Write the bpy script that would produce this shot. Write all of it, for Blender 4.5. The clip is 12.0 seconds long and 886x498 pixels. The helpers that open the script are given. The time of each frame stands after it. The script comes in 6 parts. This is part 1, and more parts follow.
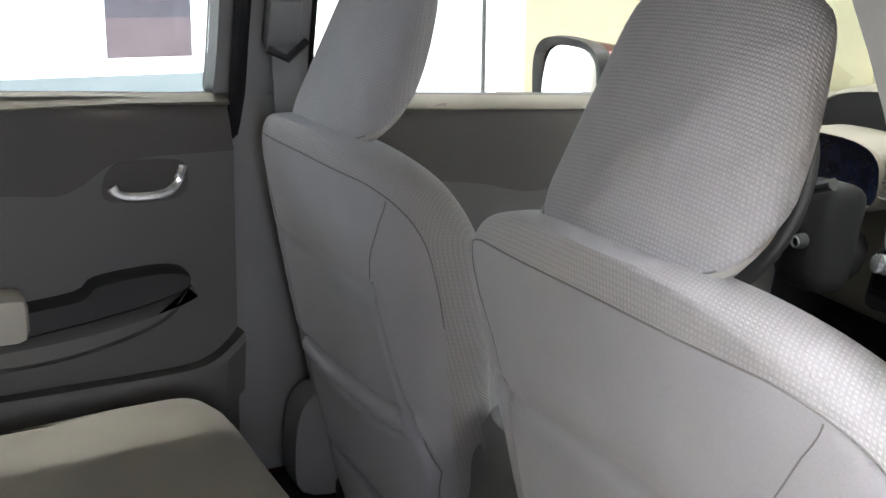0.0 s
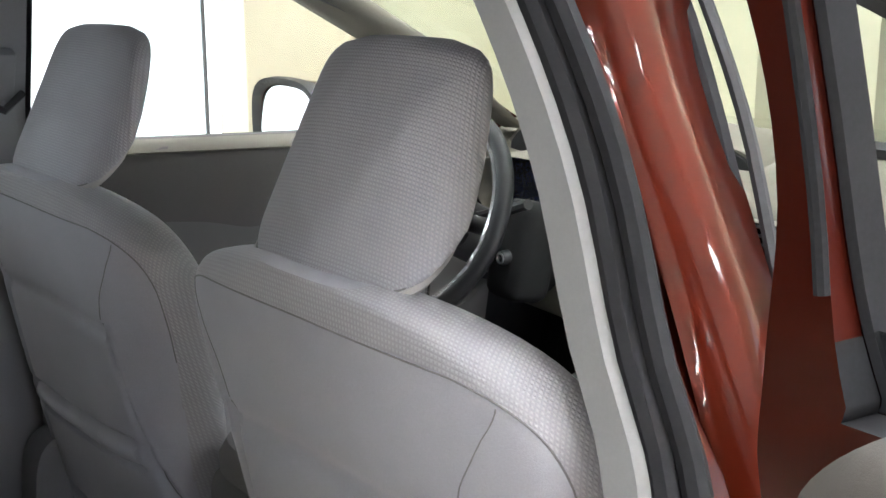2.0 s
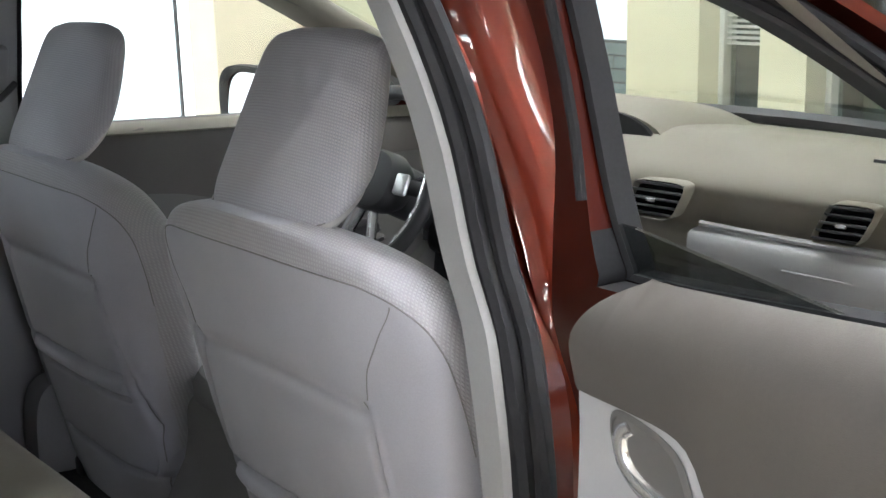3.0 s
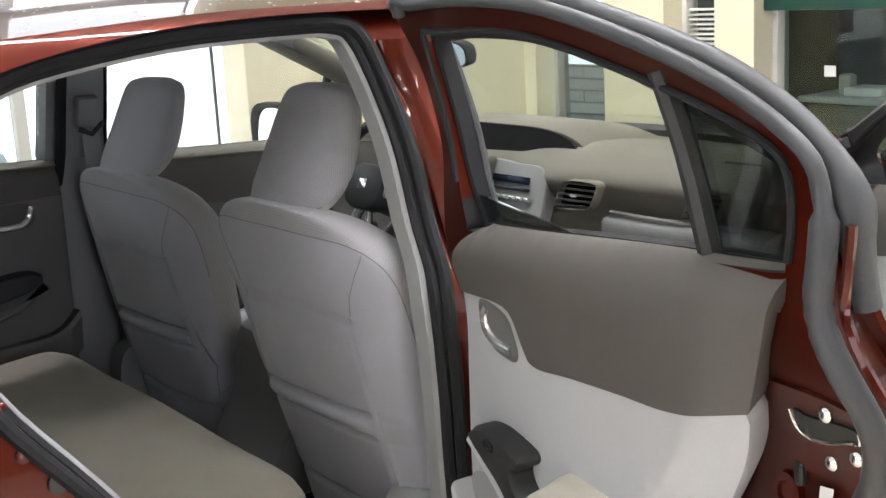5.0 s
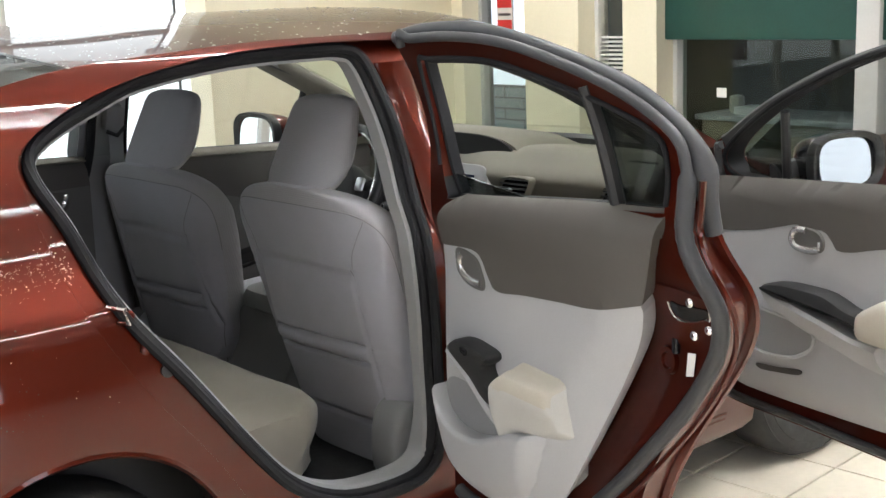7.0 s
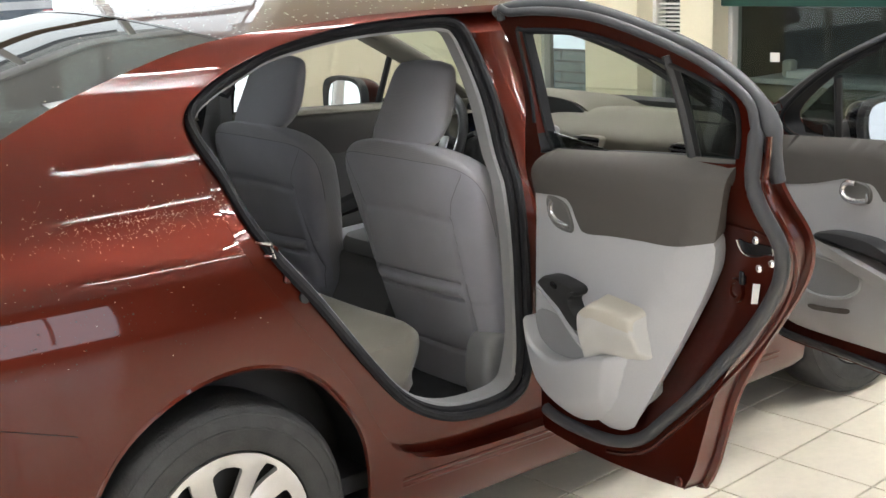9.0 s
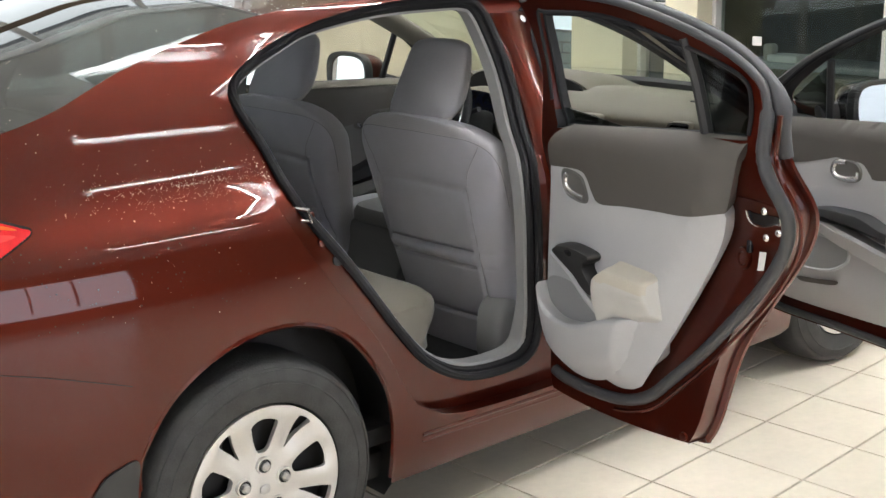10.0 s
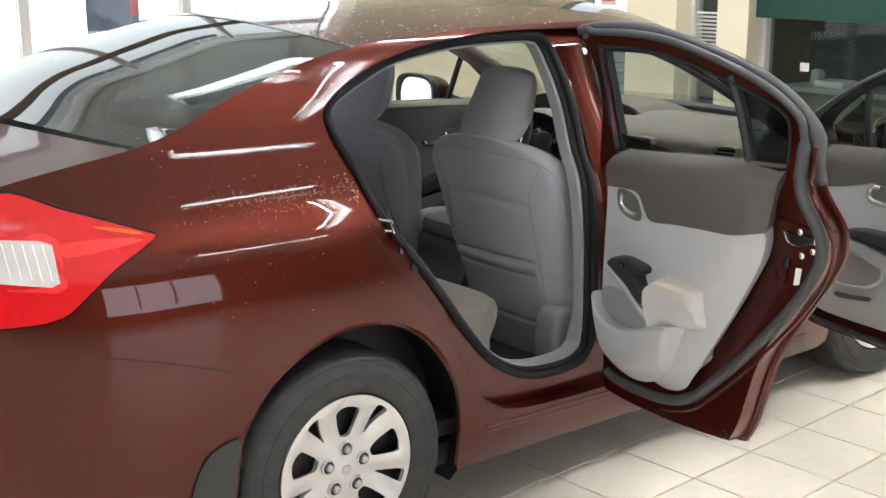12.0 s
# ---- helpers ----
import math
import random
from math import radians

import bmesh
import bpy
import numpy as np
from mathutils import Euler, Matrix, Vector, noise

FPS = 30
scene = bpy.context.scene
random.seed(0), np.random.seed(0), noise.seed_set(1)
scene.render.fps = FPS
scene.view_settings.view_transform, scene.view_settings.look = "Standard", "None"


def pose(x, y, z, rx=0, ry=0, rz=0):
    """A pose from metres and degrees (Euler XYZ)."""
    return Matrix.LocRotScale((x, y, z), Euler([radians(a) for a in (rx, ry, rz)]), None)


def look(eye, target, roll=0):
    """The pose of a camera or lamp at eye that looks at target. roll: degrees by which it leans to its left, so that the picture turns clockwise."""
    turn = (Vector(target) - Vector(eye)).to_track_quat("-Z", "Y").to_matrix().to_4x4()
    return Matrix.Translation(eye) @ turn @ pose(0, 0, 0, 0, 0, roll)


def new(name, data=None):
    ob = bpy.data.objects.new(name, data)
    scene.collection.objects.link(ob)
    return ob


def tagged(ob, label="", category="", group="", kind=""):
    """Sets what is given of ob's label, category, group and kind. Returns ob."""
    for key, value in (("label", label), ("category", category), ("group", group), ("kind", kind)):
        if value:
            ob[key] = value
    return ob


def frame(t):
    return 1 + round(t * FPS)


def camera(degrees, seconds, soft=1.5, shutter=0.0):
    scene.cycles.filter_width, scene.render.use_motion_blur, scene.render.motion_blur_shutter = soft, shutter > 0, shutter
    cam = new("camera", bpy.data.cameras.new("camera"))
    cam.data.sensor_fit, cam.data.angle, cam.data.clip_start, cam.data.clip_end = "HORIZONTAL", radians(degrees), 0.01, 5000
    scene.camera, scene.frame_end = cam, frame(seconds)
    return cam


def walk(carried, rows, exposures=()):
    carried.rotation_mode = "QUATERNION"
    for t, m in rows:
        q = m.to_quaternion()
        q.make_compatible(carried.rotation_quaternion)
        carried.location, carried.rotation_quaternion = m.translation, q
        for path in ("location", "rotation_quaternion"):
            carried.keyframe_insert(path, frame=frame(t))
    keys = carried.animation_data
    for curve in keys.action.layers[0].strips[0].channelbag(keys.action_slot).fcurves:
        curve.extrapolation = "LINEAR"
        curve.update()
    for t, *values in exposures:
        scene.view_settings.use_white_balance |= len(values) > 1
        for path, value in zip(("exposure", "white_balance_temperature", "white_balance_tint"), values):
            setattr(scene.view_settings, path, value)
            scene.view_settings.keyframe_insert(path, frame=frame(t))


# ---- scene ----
cam = camera(40.0, 12.0)
PATH = [
    (0, (1.216, 0.312, 1.297), (-0.533, 1.142, 0.796), 0.6),
    (0.5, (1.127, 0.292, 1.318), (-0.587, 1.232, 0.899), 0.5),
    (1, (1.112, 0.308, 1.314), (-0.578, 1.292, 0.893), -0.2),
    (1.5, (1.181, 0.304, 1.313), (-0.451, 1.378, 0.888), -0.3),
    (2, (1.336, 0.273, 1.326), (-0.202, 1.469, 0.875), -0.2),
    (2.5, (1.505, 0.214, 1.334), (-0.011, 1.429, 0.859), -0.5),
    (3, (1.641, 0.141, 1.348), (0.122, 1.353, 0.874), -1.5),
    (3.5, (1.81, -0.005, 1.371), (0.309, 1.233, 0.905), -2.0),
    (3.7, (1.866, -0.037, 1.381), (0.376, 1.214, 0.918), -2.2),
    (5.3, (2.456, -0.363, 1.465), (0.894, 0.809, 1.032), -3.3),
    (5.5, (2.521, -0.451, 1.481), (0.971, 0.738, 1.052), -3.6),
    (6, (2.648, -0.57, 1.501), (1.166, 0.702, 1.068), -3.9),
    (6.5, (2.766, -0.677, 1.49), (1.324, 0.641, 1.061), -3.3),
    (7, (2.828, -0.82, 1.495), (1.36, 0.475, 1.084), -2.2),
    (7.2, (2.858, -0.879, 1.512), (1.395, 0.42, 1.098), -2.3),
    (8.8, (3.012, -1.157, 1.545), (1.528, 0.099, 1.074), -3.1),
    (9, (3.034, -1.164, 1.542), (1.529, 0.068, 1.074), -2.3),
    (9.5, (3.057, -1.27, 1.538), (1.576, -0.015, 1.056), -1.6),
    (10, (3.077, -1.386, 1.563), (1.616, -0.115, 1.058), -1.1),
    (10.5, (3.116, -1.468, 1.553), (1.661, -0.205, 1.018), -1.1),
    (11, (3.159, -1.532, 1.573), (1.701, -0.275, 1.032), -1.0),
    (11.5, (3.229, -1.585, 1.625), (1.731, -0.367, 1.105), 0.3),
    (12, (3.284, -1.643, 1.643), (1.773, -0.426, 1.157), -0.3),
]
walk(cam, [(t, look(eye, target, roll)) for t, eye, target, roll in PATH],
     [(0, 0.5, 6300, 10), (1.5, 0.4, 6250, 10), (2.5, 0.15, 6080, 10), (3.5, 0.1, 6080, 10), (5.5, -0.35, 6280, 10), (7, -0.52, 6280, 10), (9, -0.55, 6300, 10), (12, -0.55, 6200, 10)])

# ---- world, daylight behind the glazing, ceiling lamps ----
world = bpy.data.worlds.new("world")
scene.world = world
world.use_nodes = True
world.node_tree.nodes["Background"].inputs[0].default_value = (0.88, 0.9, 0.92, 1)
world.node_tree.nodes["Background"].inputs[1].default_value = 0.6


# ---- materials ----
def material(name, color, rough=0.5, metal=0.0, vary=0.12, scale=6.0, fine=90.0, bump=0.0, bump_scale=400.0, coat=0.0,
             glass=0.0, emit=0.0, spec=0.5, sheen=0.0, ior=1.45, color2=None, weave=0.0, tilt=0.0, flat=0.0):
    m = bpy.data.materials.new(name)
    m.use_nodes = True
    nt = m.node_tree
    b = nt.nodes["Principled BSDF"]
    b.inputs["Roughness"].default_value = rough
    b.inputs["Metallic"].default_value = metal
    b.inputs["Coat Weight"].default_value = coat
    b.inputs["Coat Roughness"].default_value = 0.025
    b.inputs["Coat IOR"].default_value = 1.42
    b.inputs["Transmission Weight"].default_value = glass
    b.inputs["Specular IOR Level"].default_value = spec
    b.inputs["Sheen Weight"].default_value = sheen
    b.inputs["IOR"].default_value = ior
    tc = nt.nodes.new("ShaderNodeTexCoord")
    n1 = nt.nodes.new("ShaderNodeTexNoise")
    n1.inputs["Scale"].default_value = scale
    n1.inputs["Detail"].default_value = 4
    n2 = nt.nodes.new("ShaderNodeTexNoise")
    n2.inputs["Scale"].default_value = fine
    n2.inputs["Detail"].default_value = 3
    nt.links.new(tc.outputs["Object"], n1.inputs["Vector"])
    nt.links.new(tc.outputs["Object"], n2.inputs["Vector"])
    add = nt.nodes.new("ShaderNodeMath")
    add.operation = "ADD"
    nt.links.new(n1.outputs["Fac"], add.inputs[0])
    nt.links.new(n2.outputs["Fac"], add.inputs[1])
    ramp = nt.nodes.new("ShaderNodeMapRange")
    ramp.inputs["From Min"].default_value = 0.6
    ramp.inputs["From Max"].default_value = 1.4
    nt.links.new(add.outputs[0], ramp.inputs["Value"])
    mix = nt.nodes.new("ShaderNodeMix")
    mix.data_type = "RGBA"
    c2 = color2 or tuple(c * (1 - vary) for c in color)
    c1 = tuple(min(1, c * (1 + vary)) for c in color) if not color2 else color
    mix.inputs["A"].default_value = (*c1, 1)
    mix.inputs["B"].default_value = (*c2, 1)
    nt.links.new(ramp.outputs["Result"], mix.inputs["Factor"])
    nt.links.new(mix.outputs["Result"], b.inputs["Base Color"])
    rr = nt.nodes.new("ShaderNodeMapRange")
    rr.inputs["To Min"].default_value = max(0.0, rough * (1 - 0.15))
    rr.inputs["To Max"].default_value = min(1.0, rough * (1 + 0.15))
    nt.links.new(n1.outputs["Fac"], rr.inputs["Value"])
    nt.links.new(rr.outputs["Result"], b.inputs["Roughness"])
    if emit:
        b.inputs["Emission Strength"].default_value = emit
        b.inputs["Emission Color"].default_value = (*color, 1)
    if weave:
        # a knitted grid: two crossing waves, at real size
        w = []
        for axis in ("X", "Z"):
            wv = nt.nodes.new("ShaderNodeTexWave")
            wv.wave_type, wv.bands_direction, wv.wave_profile = "BANDS", axis, "SIN"
            wv.inputs["Scale"].default_value = weave
            wv.inputs["Distortion"].default_value = 0.0
            wv.inputs["Detail Scale"].default_value = 3
            if axis == "Z":
                along = nt.nodes.new("ShaderNodeVectorMath")
                along.operation = "DOT_PRODUCT"
                along.inputs[1].default_value = (0, 0.8, 1)
                flat_z = nt.nodes.new("ShaderNodeCombineXYZ")
                nt.links.new(tc.outputs["Object"], along.inputs[0])
                nt.links.new(along.outputs["Value"], flat_z.inputs["Z"])
                nt.links.new(flat_z.outputs[0], wv.inputs["Vector"])
            else:
                along = nt.nodes.new("ShaderNodeVectorMath")
                along.operation = "DOT_PRODUCT"
                along.inputs[1].default_value = (1, 0.7, 0)
                flat_x = nt.nodes.new("ShaderNodeCombineXYZ")
                nt.links.new(tc.outputs["Object"], along.inputs[0])
                nt.links.new(along.outputs["Value"], flat_x.inputs["X"])
                nt.links.new(flat_x.outputs[0], wv.inputs["Vector"])
            w.append(wv)
        mul = nt.nodes.new("ShaderNodeMath")
        mul.operation = "MAXIMUM"
        nt.links.new(w[0].outputs["Fac"], mul.inputs[0])
        nt.links.new(w[1].outputs["Fac"], mul.inputs[1])
        dip = nt.nodes.new("ShaderNodeMix")
        dip.data_type, dip.blend_type = "RGBA", "MULTIPLY"
        dip.inputs["B"].default_value = (0.80, 0.80, 0.81, 1)
        nt.links.new(mul.outputs[0], dip.inputs["Factor"])
        nt.links.new(mix.outputs["Result"], dip.inputs["A"])
        nt.links.new(dip.outputs["Result"], b.inputs["Base Color"])
        bp = nt.nodes.new("ShaderNodeBump")
        bp.invert = True
        bp.inputs["Strength"].default_value = 0.45
        bp.inputs["Distance"].default_value = 0.0015
        nt.links.new(mul.outputs[0], bp.inputs["Height"])
        nt.links.new(bp.outputs["Normal"], b.inputs["Normal"])
    elif bump:
        n3 = nt.nodes.new("ShaderNodeTexNoise")
        n3.inputs["Scale"].default_value = bump_scale
        n3.inputs["Detail"].default_value = 2
        nt.links.new(tc.outputs["Object"], n3.inputs["Vector"])
        bp = nt.nodes.new("ShaderNodeBump")
        bp.inputs["Strength"].default_value = bump
        bp.inputs["Distance"].default_value = 0.002
        nt.links.new(n3.outputs["Fac"], bp.inputs["Height"])
        nt.links.new(bp.outputs["Normal"], b.inputs["Normal"])
    return m


def thin_glass(name, tint, rough=0.0, sheen=0.06):
    """A single pane: clear straight through, with a mirror sheen that grows at grazing angles."""
    m = bpy.data.materials.new(name)
    m.use_nodes = True
    nt = m.node_tree
    nt.nodes.clear()
    out = nt.nodes.new("ShaderNodeOutputMaterial")
    tr = nt.nodes.new("ShaderNodeBsdfTransparent")
    tr.inputs["Color"].default_value = (*tint, 1)
    gl = nt.nodes.new("ShaderNodeBsdfGlossy")
    gl.inputs["Roughness"].default_value = rough
    lw = nt.nodes.new("ShaderNodeLayerWeight")
    lw.inputs["Blend"].default_value = 0.5
    pw = nt.nodes.new("ShaderNodeMath")
    pw.operation = "POWER"
    pw.inputs[1].default_value = 4.0
    nt.links.new(lw.outputs["Facing"], pw.inputs[0])
    fr = nt.nodes.new("ShaderNodeMath")
    fr.operation = "MULTIPLY_ADD"
    fr.inputs[1].default_value = 0.85
    fr.inputs[2].default_value = sheen
    nt.links.new(pw.outputs[0], fr.inputs[0])
    mx = nt.nodes.new("ShaderNodeMixShader")
    nt.links.new(fr.outputs[0], mx.inputs[0])
    nt.links.new(tr.outputs[0], mx.inputs[1])
    nt.links.new(gl.outputs[0], mx.inputs[2])
    nt.links.new(mx.outputs[0], out.inputs[0])
    return m


def glow(name, color, strength, color2=None, scale=1.5):
    m = bpy.data.materials.new(name)
    m.use_nodes = True
    nt = m.node_tree
    nt.nodes.clear()
    out = nt.nodes.new("ShaderNodeOutputMaterial")
    em = nt.nodes.new("ShaderNodeEmission")
    em.inputs["Strength"].default_value = strength
    em.inputs["Color"].default_value = (*color, 1)
    if color2:
        tc = nt.nodes.new("ShaderNodeTexCoord")
        n = nt.nodes.new("ShaderNodeTexNoise")
        n.inputs["Scale"].default_value = scale
        n.inputs["Detail"].default_value = 6
        mix = nt.nodes.new("ShaderNodeMix")
        mix.data_type = "RGBA"
        mix.inputs["A"].default_value = (*color, 1)
        mix.inputs["B"].default_value = (*color2, 1)
        nt.links.new(tc.outputs["Object"], n.inputs["Vector"])
        nt.links.new(n.outputs["Fac"], mix.inputs["Factor"])
        nt.links.new(mix.outputs["Result"], em.inputs["Color"])
    nt.links.new(em.outputs[0], out.inputs[0])
    return m


PAINT = material("red_brown_paint", (0.064, 0.0068, 0.0023), 0.36, 0.7, 0.07, 2.0, 700, coat=0.92, spec=0.12)
CLOTH = material("grey_cloth", (0.41, 0.415, 0.468), 0.92, 0, 0.08, 9, 500, bump=0.25, bump_scale=900, sheen=0.25, spec=0.2)
BENCH_CLOTH = material("greige_bench_cloth", (0.245, 0.225, 0.187), 0.92, 0, 0.10, 9, 500, bump=0.25, bump_scale=900, sheen=0.2, spec=0.2)
MATT_BLACK = material("matt_black_plastic", (0.012, 0.012, 0.012), 0.85, 0, 0.1, 8, 300, bump=0.15, bump_scale=900, spec=0.2)
KNIT = material("grey_knit", (0.46, 0.458, 0.49), 0.9, 0, 0.07, 9, 500, sheen=0.3, spec=0.2, weave=64)
SEAM = material("seam_thread", (0.22, 0.217, 0.22), 0.9)
CONSOLE = material("dark_grey_console", (0.20, 0.20, 0.208), 0.6, 0, 0.06, 5, 300, bump=0.2, bump_scale=1100)
PIPING = material("piping", (0.42, 0.41, 0.40), 0.85)
TRIM_LIGHT = material("light_grey_trim", (0.425, 0.43, 0.445), 0.55, 0, 0.04, 5, 300, bump=0.15, bump_scale=1200)
TRIM_DARK = material("dark_grey_trim", (0.080, 0.073, 0.067), 0.6, 0, 0.06, 5, 300, bump=0.2, bump_scale=1100)
# light grey trim, darkened for the shade of the far doors and handle recesses
TRIM_SHADED = material("shaded_grey_trim", (0.120, 0.116, 0.110), 0.55, 0, 0.04, 5, 300, bump=0.15, bump_scale=1200)
PAD = material("beige_armrest_cloth", (0.50, 0.47, 0.405), 0.85, 0, 0.05, 6, 300, bump=0.2, bump_scale=800)
PALE_TRIM = material("pale_warm_trim", (0.50, 0.495, 0.475), 0.6, 0, 0.05, 6, 300, bump=0.15, bump_scale=1000)
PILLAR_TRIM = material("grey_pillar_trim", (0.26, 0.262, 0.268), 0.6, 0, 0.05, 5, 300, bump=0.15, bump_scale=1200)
DASH = material("greige_dashboard", (0.142, 0.132, 0.103), 0.6, 0, 0.05, 5, 250, bump=0.2, bump_scale=1000)
PILLAR_BEIGE = material("greige_pillar_cover", (0.20, 0.188, 0.155), 0.65, 0, 0.05, 5, 300, bump=0.15, bump_scale=1200)
DASH_GREY = material("pale_grey_dash", (0.22, 0.22, 0.22), 0.5, 0, 0.04, 5, 250)
BLACK = material("black_plastic", (0.022, 0.022, 0.023), 0.5, 0, 0.1, 8, 300, bump=0.1, bump_scale=1000)
GLOSS_BLACK = material("gloss_black", (0.01, 0.01, 0.012), 0.12)
RUBBER = material("rubber_seal", (0.020, 0.020, 0.022), 0.75, 0, 0.15, 12, 300, spec=0.12)
SEAL_GREY = material("grey_rubber_seal", (0.045, 0.046, 0.05), 0.5, 0, 0.12, 12, 300)
TYRE = material("tyre_rubber", (0.031, 0.031, 0.031), 0.7, 0, 0.35, 22, 300, bump=0.5, bump_scale=160)
COVER = material("silver_wheel_cover", (0.60, 0.585, 0.56), 0.30, 0.4, 0.05, 6, 300)
STEEL = material("bare_steel", (0.5, 0.5, 0.5), 0.35, 0.9, 0.1, 20, 400)
CHROME = material("chrome", (0.75, 0.75, 0.76), 0.12, 1.0, 0.03)
SATIN = material("satin_silver", (0.86, 0.86, 0.86), 0.24, 0.85, 0.04)
CARPET = material("black_carpet", (0.018, 0.018, 0.02), 0.95, 0, 0.3, 30, 500, bump=0.6, bump_scale=700)
WHITE_PAPER = material("white_label", (0.8, 0.8, 0.78), 0.6, 0, 0.03)
LENS_RED = material("red_lens", (0.62, 0.007, 0.012), 0.12, 0, 0.12, 10, 60, coat=1.0)
LENS_BRIGHT = material("bright_red_lens", (0.85, 0.03, 0.03), 0.2, 0, 0.25, 30, 90, coat=1.0)
LENS_CLEAR = material("clear_lens", (0.7, 0.68, 0.68), 0.15, 0.2, 0.1, 25, 120, coat=1.0)
AMBER = material("orange_lens", (0.75, 0.10, 0.012), 0.15, 0, 0.1, coat=1.0)
MUD = material("dark_dirt", (0.03, 0.022, 0.018), 0.8)
SPECK = material("dust_speck", (0.55, 0.47, 0.40), 0.8)
DROP = material("water_drop", (0.5, 0.5, 0.5), 0.05, 0, 0.05, spec=0.8)
MIRROR = material("mirror_glass", (0.9, 0.9, 0.9), 0.02, 1.0, 0.0)
GLASS = thin_glass("window_glass", (0.89, 0.905, 0.9))
GLASS_SCREEN = thin_glass("windscreen_glass", (0.66, 0.75, 0.71))
GLASS_TINT = thin_glass("tinted_glass", (0.42, 0.45, 0.44))
GLASS_REAR = thin_glass("rear_glass", (0.05, 0.06, 0.055), sheen=0.12)
GLASS_OFFICE = thin_glass("office_glass", (0.66, 0.72, 0.68), sheen=0.03)
DISPLAY = material("dark_display", (0.008, 0.012, 0.03), 0.15, 0, 0.3, 30, 200)
TILE = material("cream_floor_tile", (0.86, 0.79, 0.655), 0.2, 0, 0.06, 3, 40, bump=0.05, bump_scale=60)
GROUT = material("grey_grout", (0.055, 0.048, 0.038), 0.85, 0, 0.2, 9, 90)
WALL_YELLOW = material("pale_yellow_wall", (0.92, 0.86, 0.67), 0.8, 0, 0.03, 2, 60, bump=0.1, bump_scale=200)
WALL_CREAM = material("cream_wall", (0.80, 0.75, 0.63), 0.7, 0, 0.04, 3, 60)
WALL_WHITE = material("white_wall", (0.78, 0.78, 0.76), 0.8, 0, 0.03, 2, 60, bump=0.1, bump_scale=200)
WALL_TAN = material("brown_beige_wall", (0.24, 0.18, 0.125), 0.8, 0, 0.08, 2, 60, bump=0.1, bump_scale=200)
CEILING = material("white_ceiling", (0.66, 0.65, 0.62), 0.85, 0, 0.04, 2, 60)
FRAME_WHITE = material("white_window_frame", (0.76, 0.75, 0.72), 0.45, 0, 0.04)
FRAME_ALU = material("pale_aluminium", (0.60, 0.62, 0.62), 0.4, 0.5, 0.06)
DARK_LINE = material("dark_mullion", (0.08, 0.08, 0.09), 0.5)
OFFICE = material("dark_office_wall", (0.17, 0.15, 0.105), 0.85, 0, 0.25, 1.2, 20)
PALE_TEAL = material("teal_glass_board", (0.36, 0.45, 0.43), 0.15, 0, 0.05, 2, 40)
GREEN_BAND = material("dark_green_fascia", (0.012, 0.062, 0.050), 0.4, 0, 0.1)
RED_SIGN = material("red_sign", (0.6, 0.03, 0.03), 0.5)
WOOD_DARK = material("dark_wood", (0.07, 0.04, 0.025), 0.5, 0, 0.3, 8, 60)
DAYLIGHT = glow("snowy_daylight", (0.97, 0.99, 1.0), 4.3)
DAYLIGHT_STRONG = glow("open_winter_sky", (0.94, 0.955, 1.0), 4.8)
DAYLIGHT_EAST = glow("winter_sky_east", (0.90, 0.92, 1.0), 7.6)
DAYLIGHT_SOFT = glow("daylight_beyond", (0.88, 0.91, 1.0), 3.2)
# brick wall outdoors as an emitter: its daylight is part of the glow
SNOW_BRICK = glow("glowing_snowy_wall", (0.50, 0.57, 0.58), 0.95, (0.30, 0.345, 0.35), 9)
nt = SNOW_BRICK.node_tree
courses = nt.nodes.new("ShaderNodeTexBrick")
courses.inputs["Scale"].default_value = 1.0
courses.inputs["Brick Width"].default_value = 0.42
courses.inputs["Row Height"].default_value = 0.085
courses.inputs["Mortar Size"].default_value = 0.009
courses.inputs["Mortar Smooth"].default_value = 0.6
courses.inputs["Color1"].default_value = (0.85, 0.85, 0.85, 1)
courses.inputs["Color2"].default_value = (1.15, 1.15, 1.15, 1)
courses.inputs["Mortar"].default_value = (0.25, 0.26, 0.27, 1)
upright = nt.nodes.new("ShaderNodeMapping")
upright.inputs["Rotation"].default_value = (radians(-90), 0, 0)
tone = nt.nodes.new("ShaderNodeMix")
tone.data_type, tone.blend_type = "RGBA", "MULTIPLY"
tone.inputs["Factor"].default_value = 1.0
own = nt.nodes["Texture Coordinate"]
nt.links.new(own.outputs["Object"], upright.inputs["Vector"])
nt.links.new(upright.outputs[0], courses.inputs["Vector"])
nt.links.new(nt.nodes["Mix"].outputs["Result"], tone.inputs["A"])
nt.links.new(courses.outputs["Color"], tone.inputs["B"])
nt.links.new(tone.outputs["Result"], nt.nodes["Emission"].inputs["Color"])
DIM_SHEET = glow("dim_glow_sheet", (0.10, 0.125, 0.12), 0.6, (0.04, 0.05, 0.05), 4)
LAMP = glow("fluorescent_tube", (1.0, 0.975, 0.945), 350.0)


# ---- small geometry kit ----
def part(name, bm, mat, parent=None, label="", smooth=True):
    if isinstance(bm, bmesh.types.BMesh):
        bmesh.ops.recalc_face_normals(bm, faces=bm.faces)
        me = bpy.data.meshes.new(name)
        bm.to_mesh(me)
        bm.free()
    else:
        me = bm
    if smooth:
        me.polygons.foreach_set("use_smooth", [True] * len(me.polygons))
        me.set_sharp_from_angle(angle=radians(42))
    me.materials.append(mat)
    ob = new(name, me)
    if parent:
        ob.parent = parent
        ob.matrix_parent_inverse = parent.matrix_world.inverted() if parent.type == "EMPTY" and not parent.parent else Matrix()
    if label:
        ob["label"] = label
    return ob


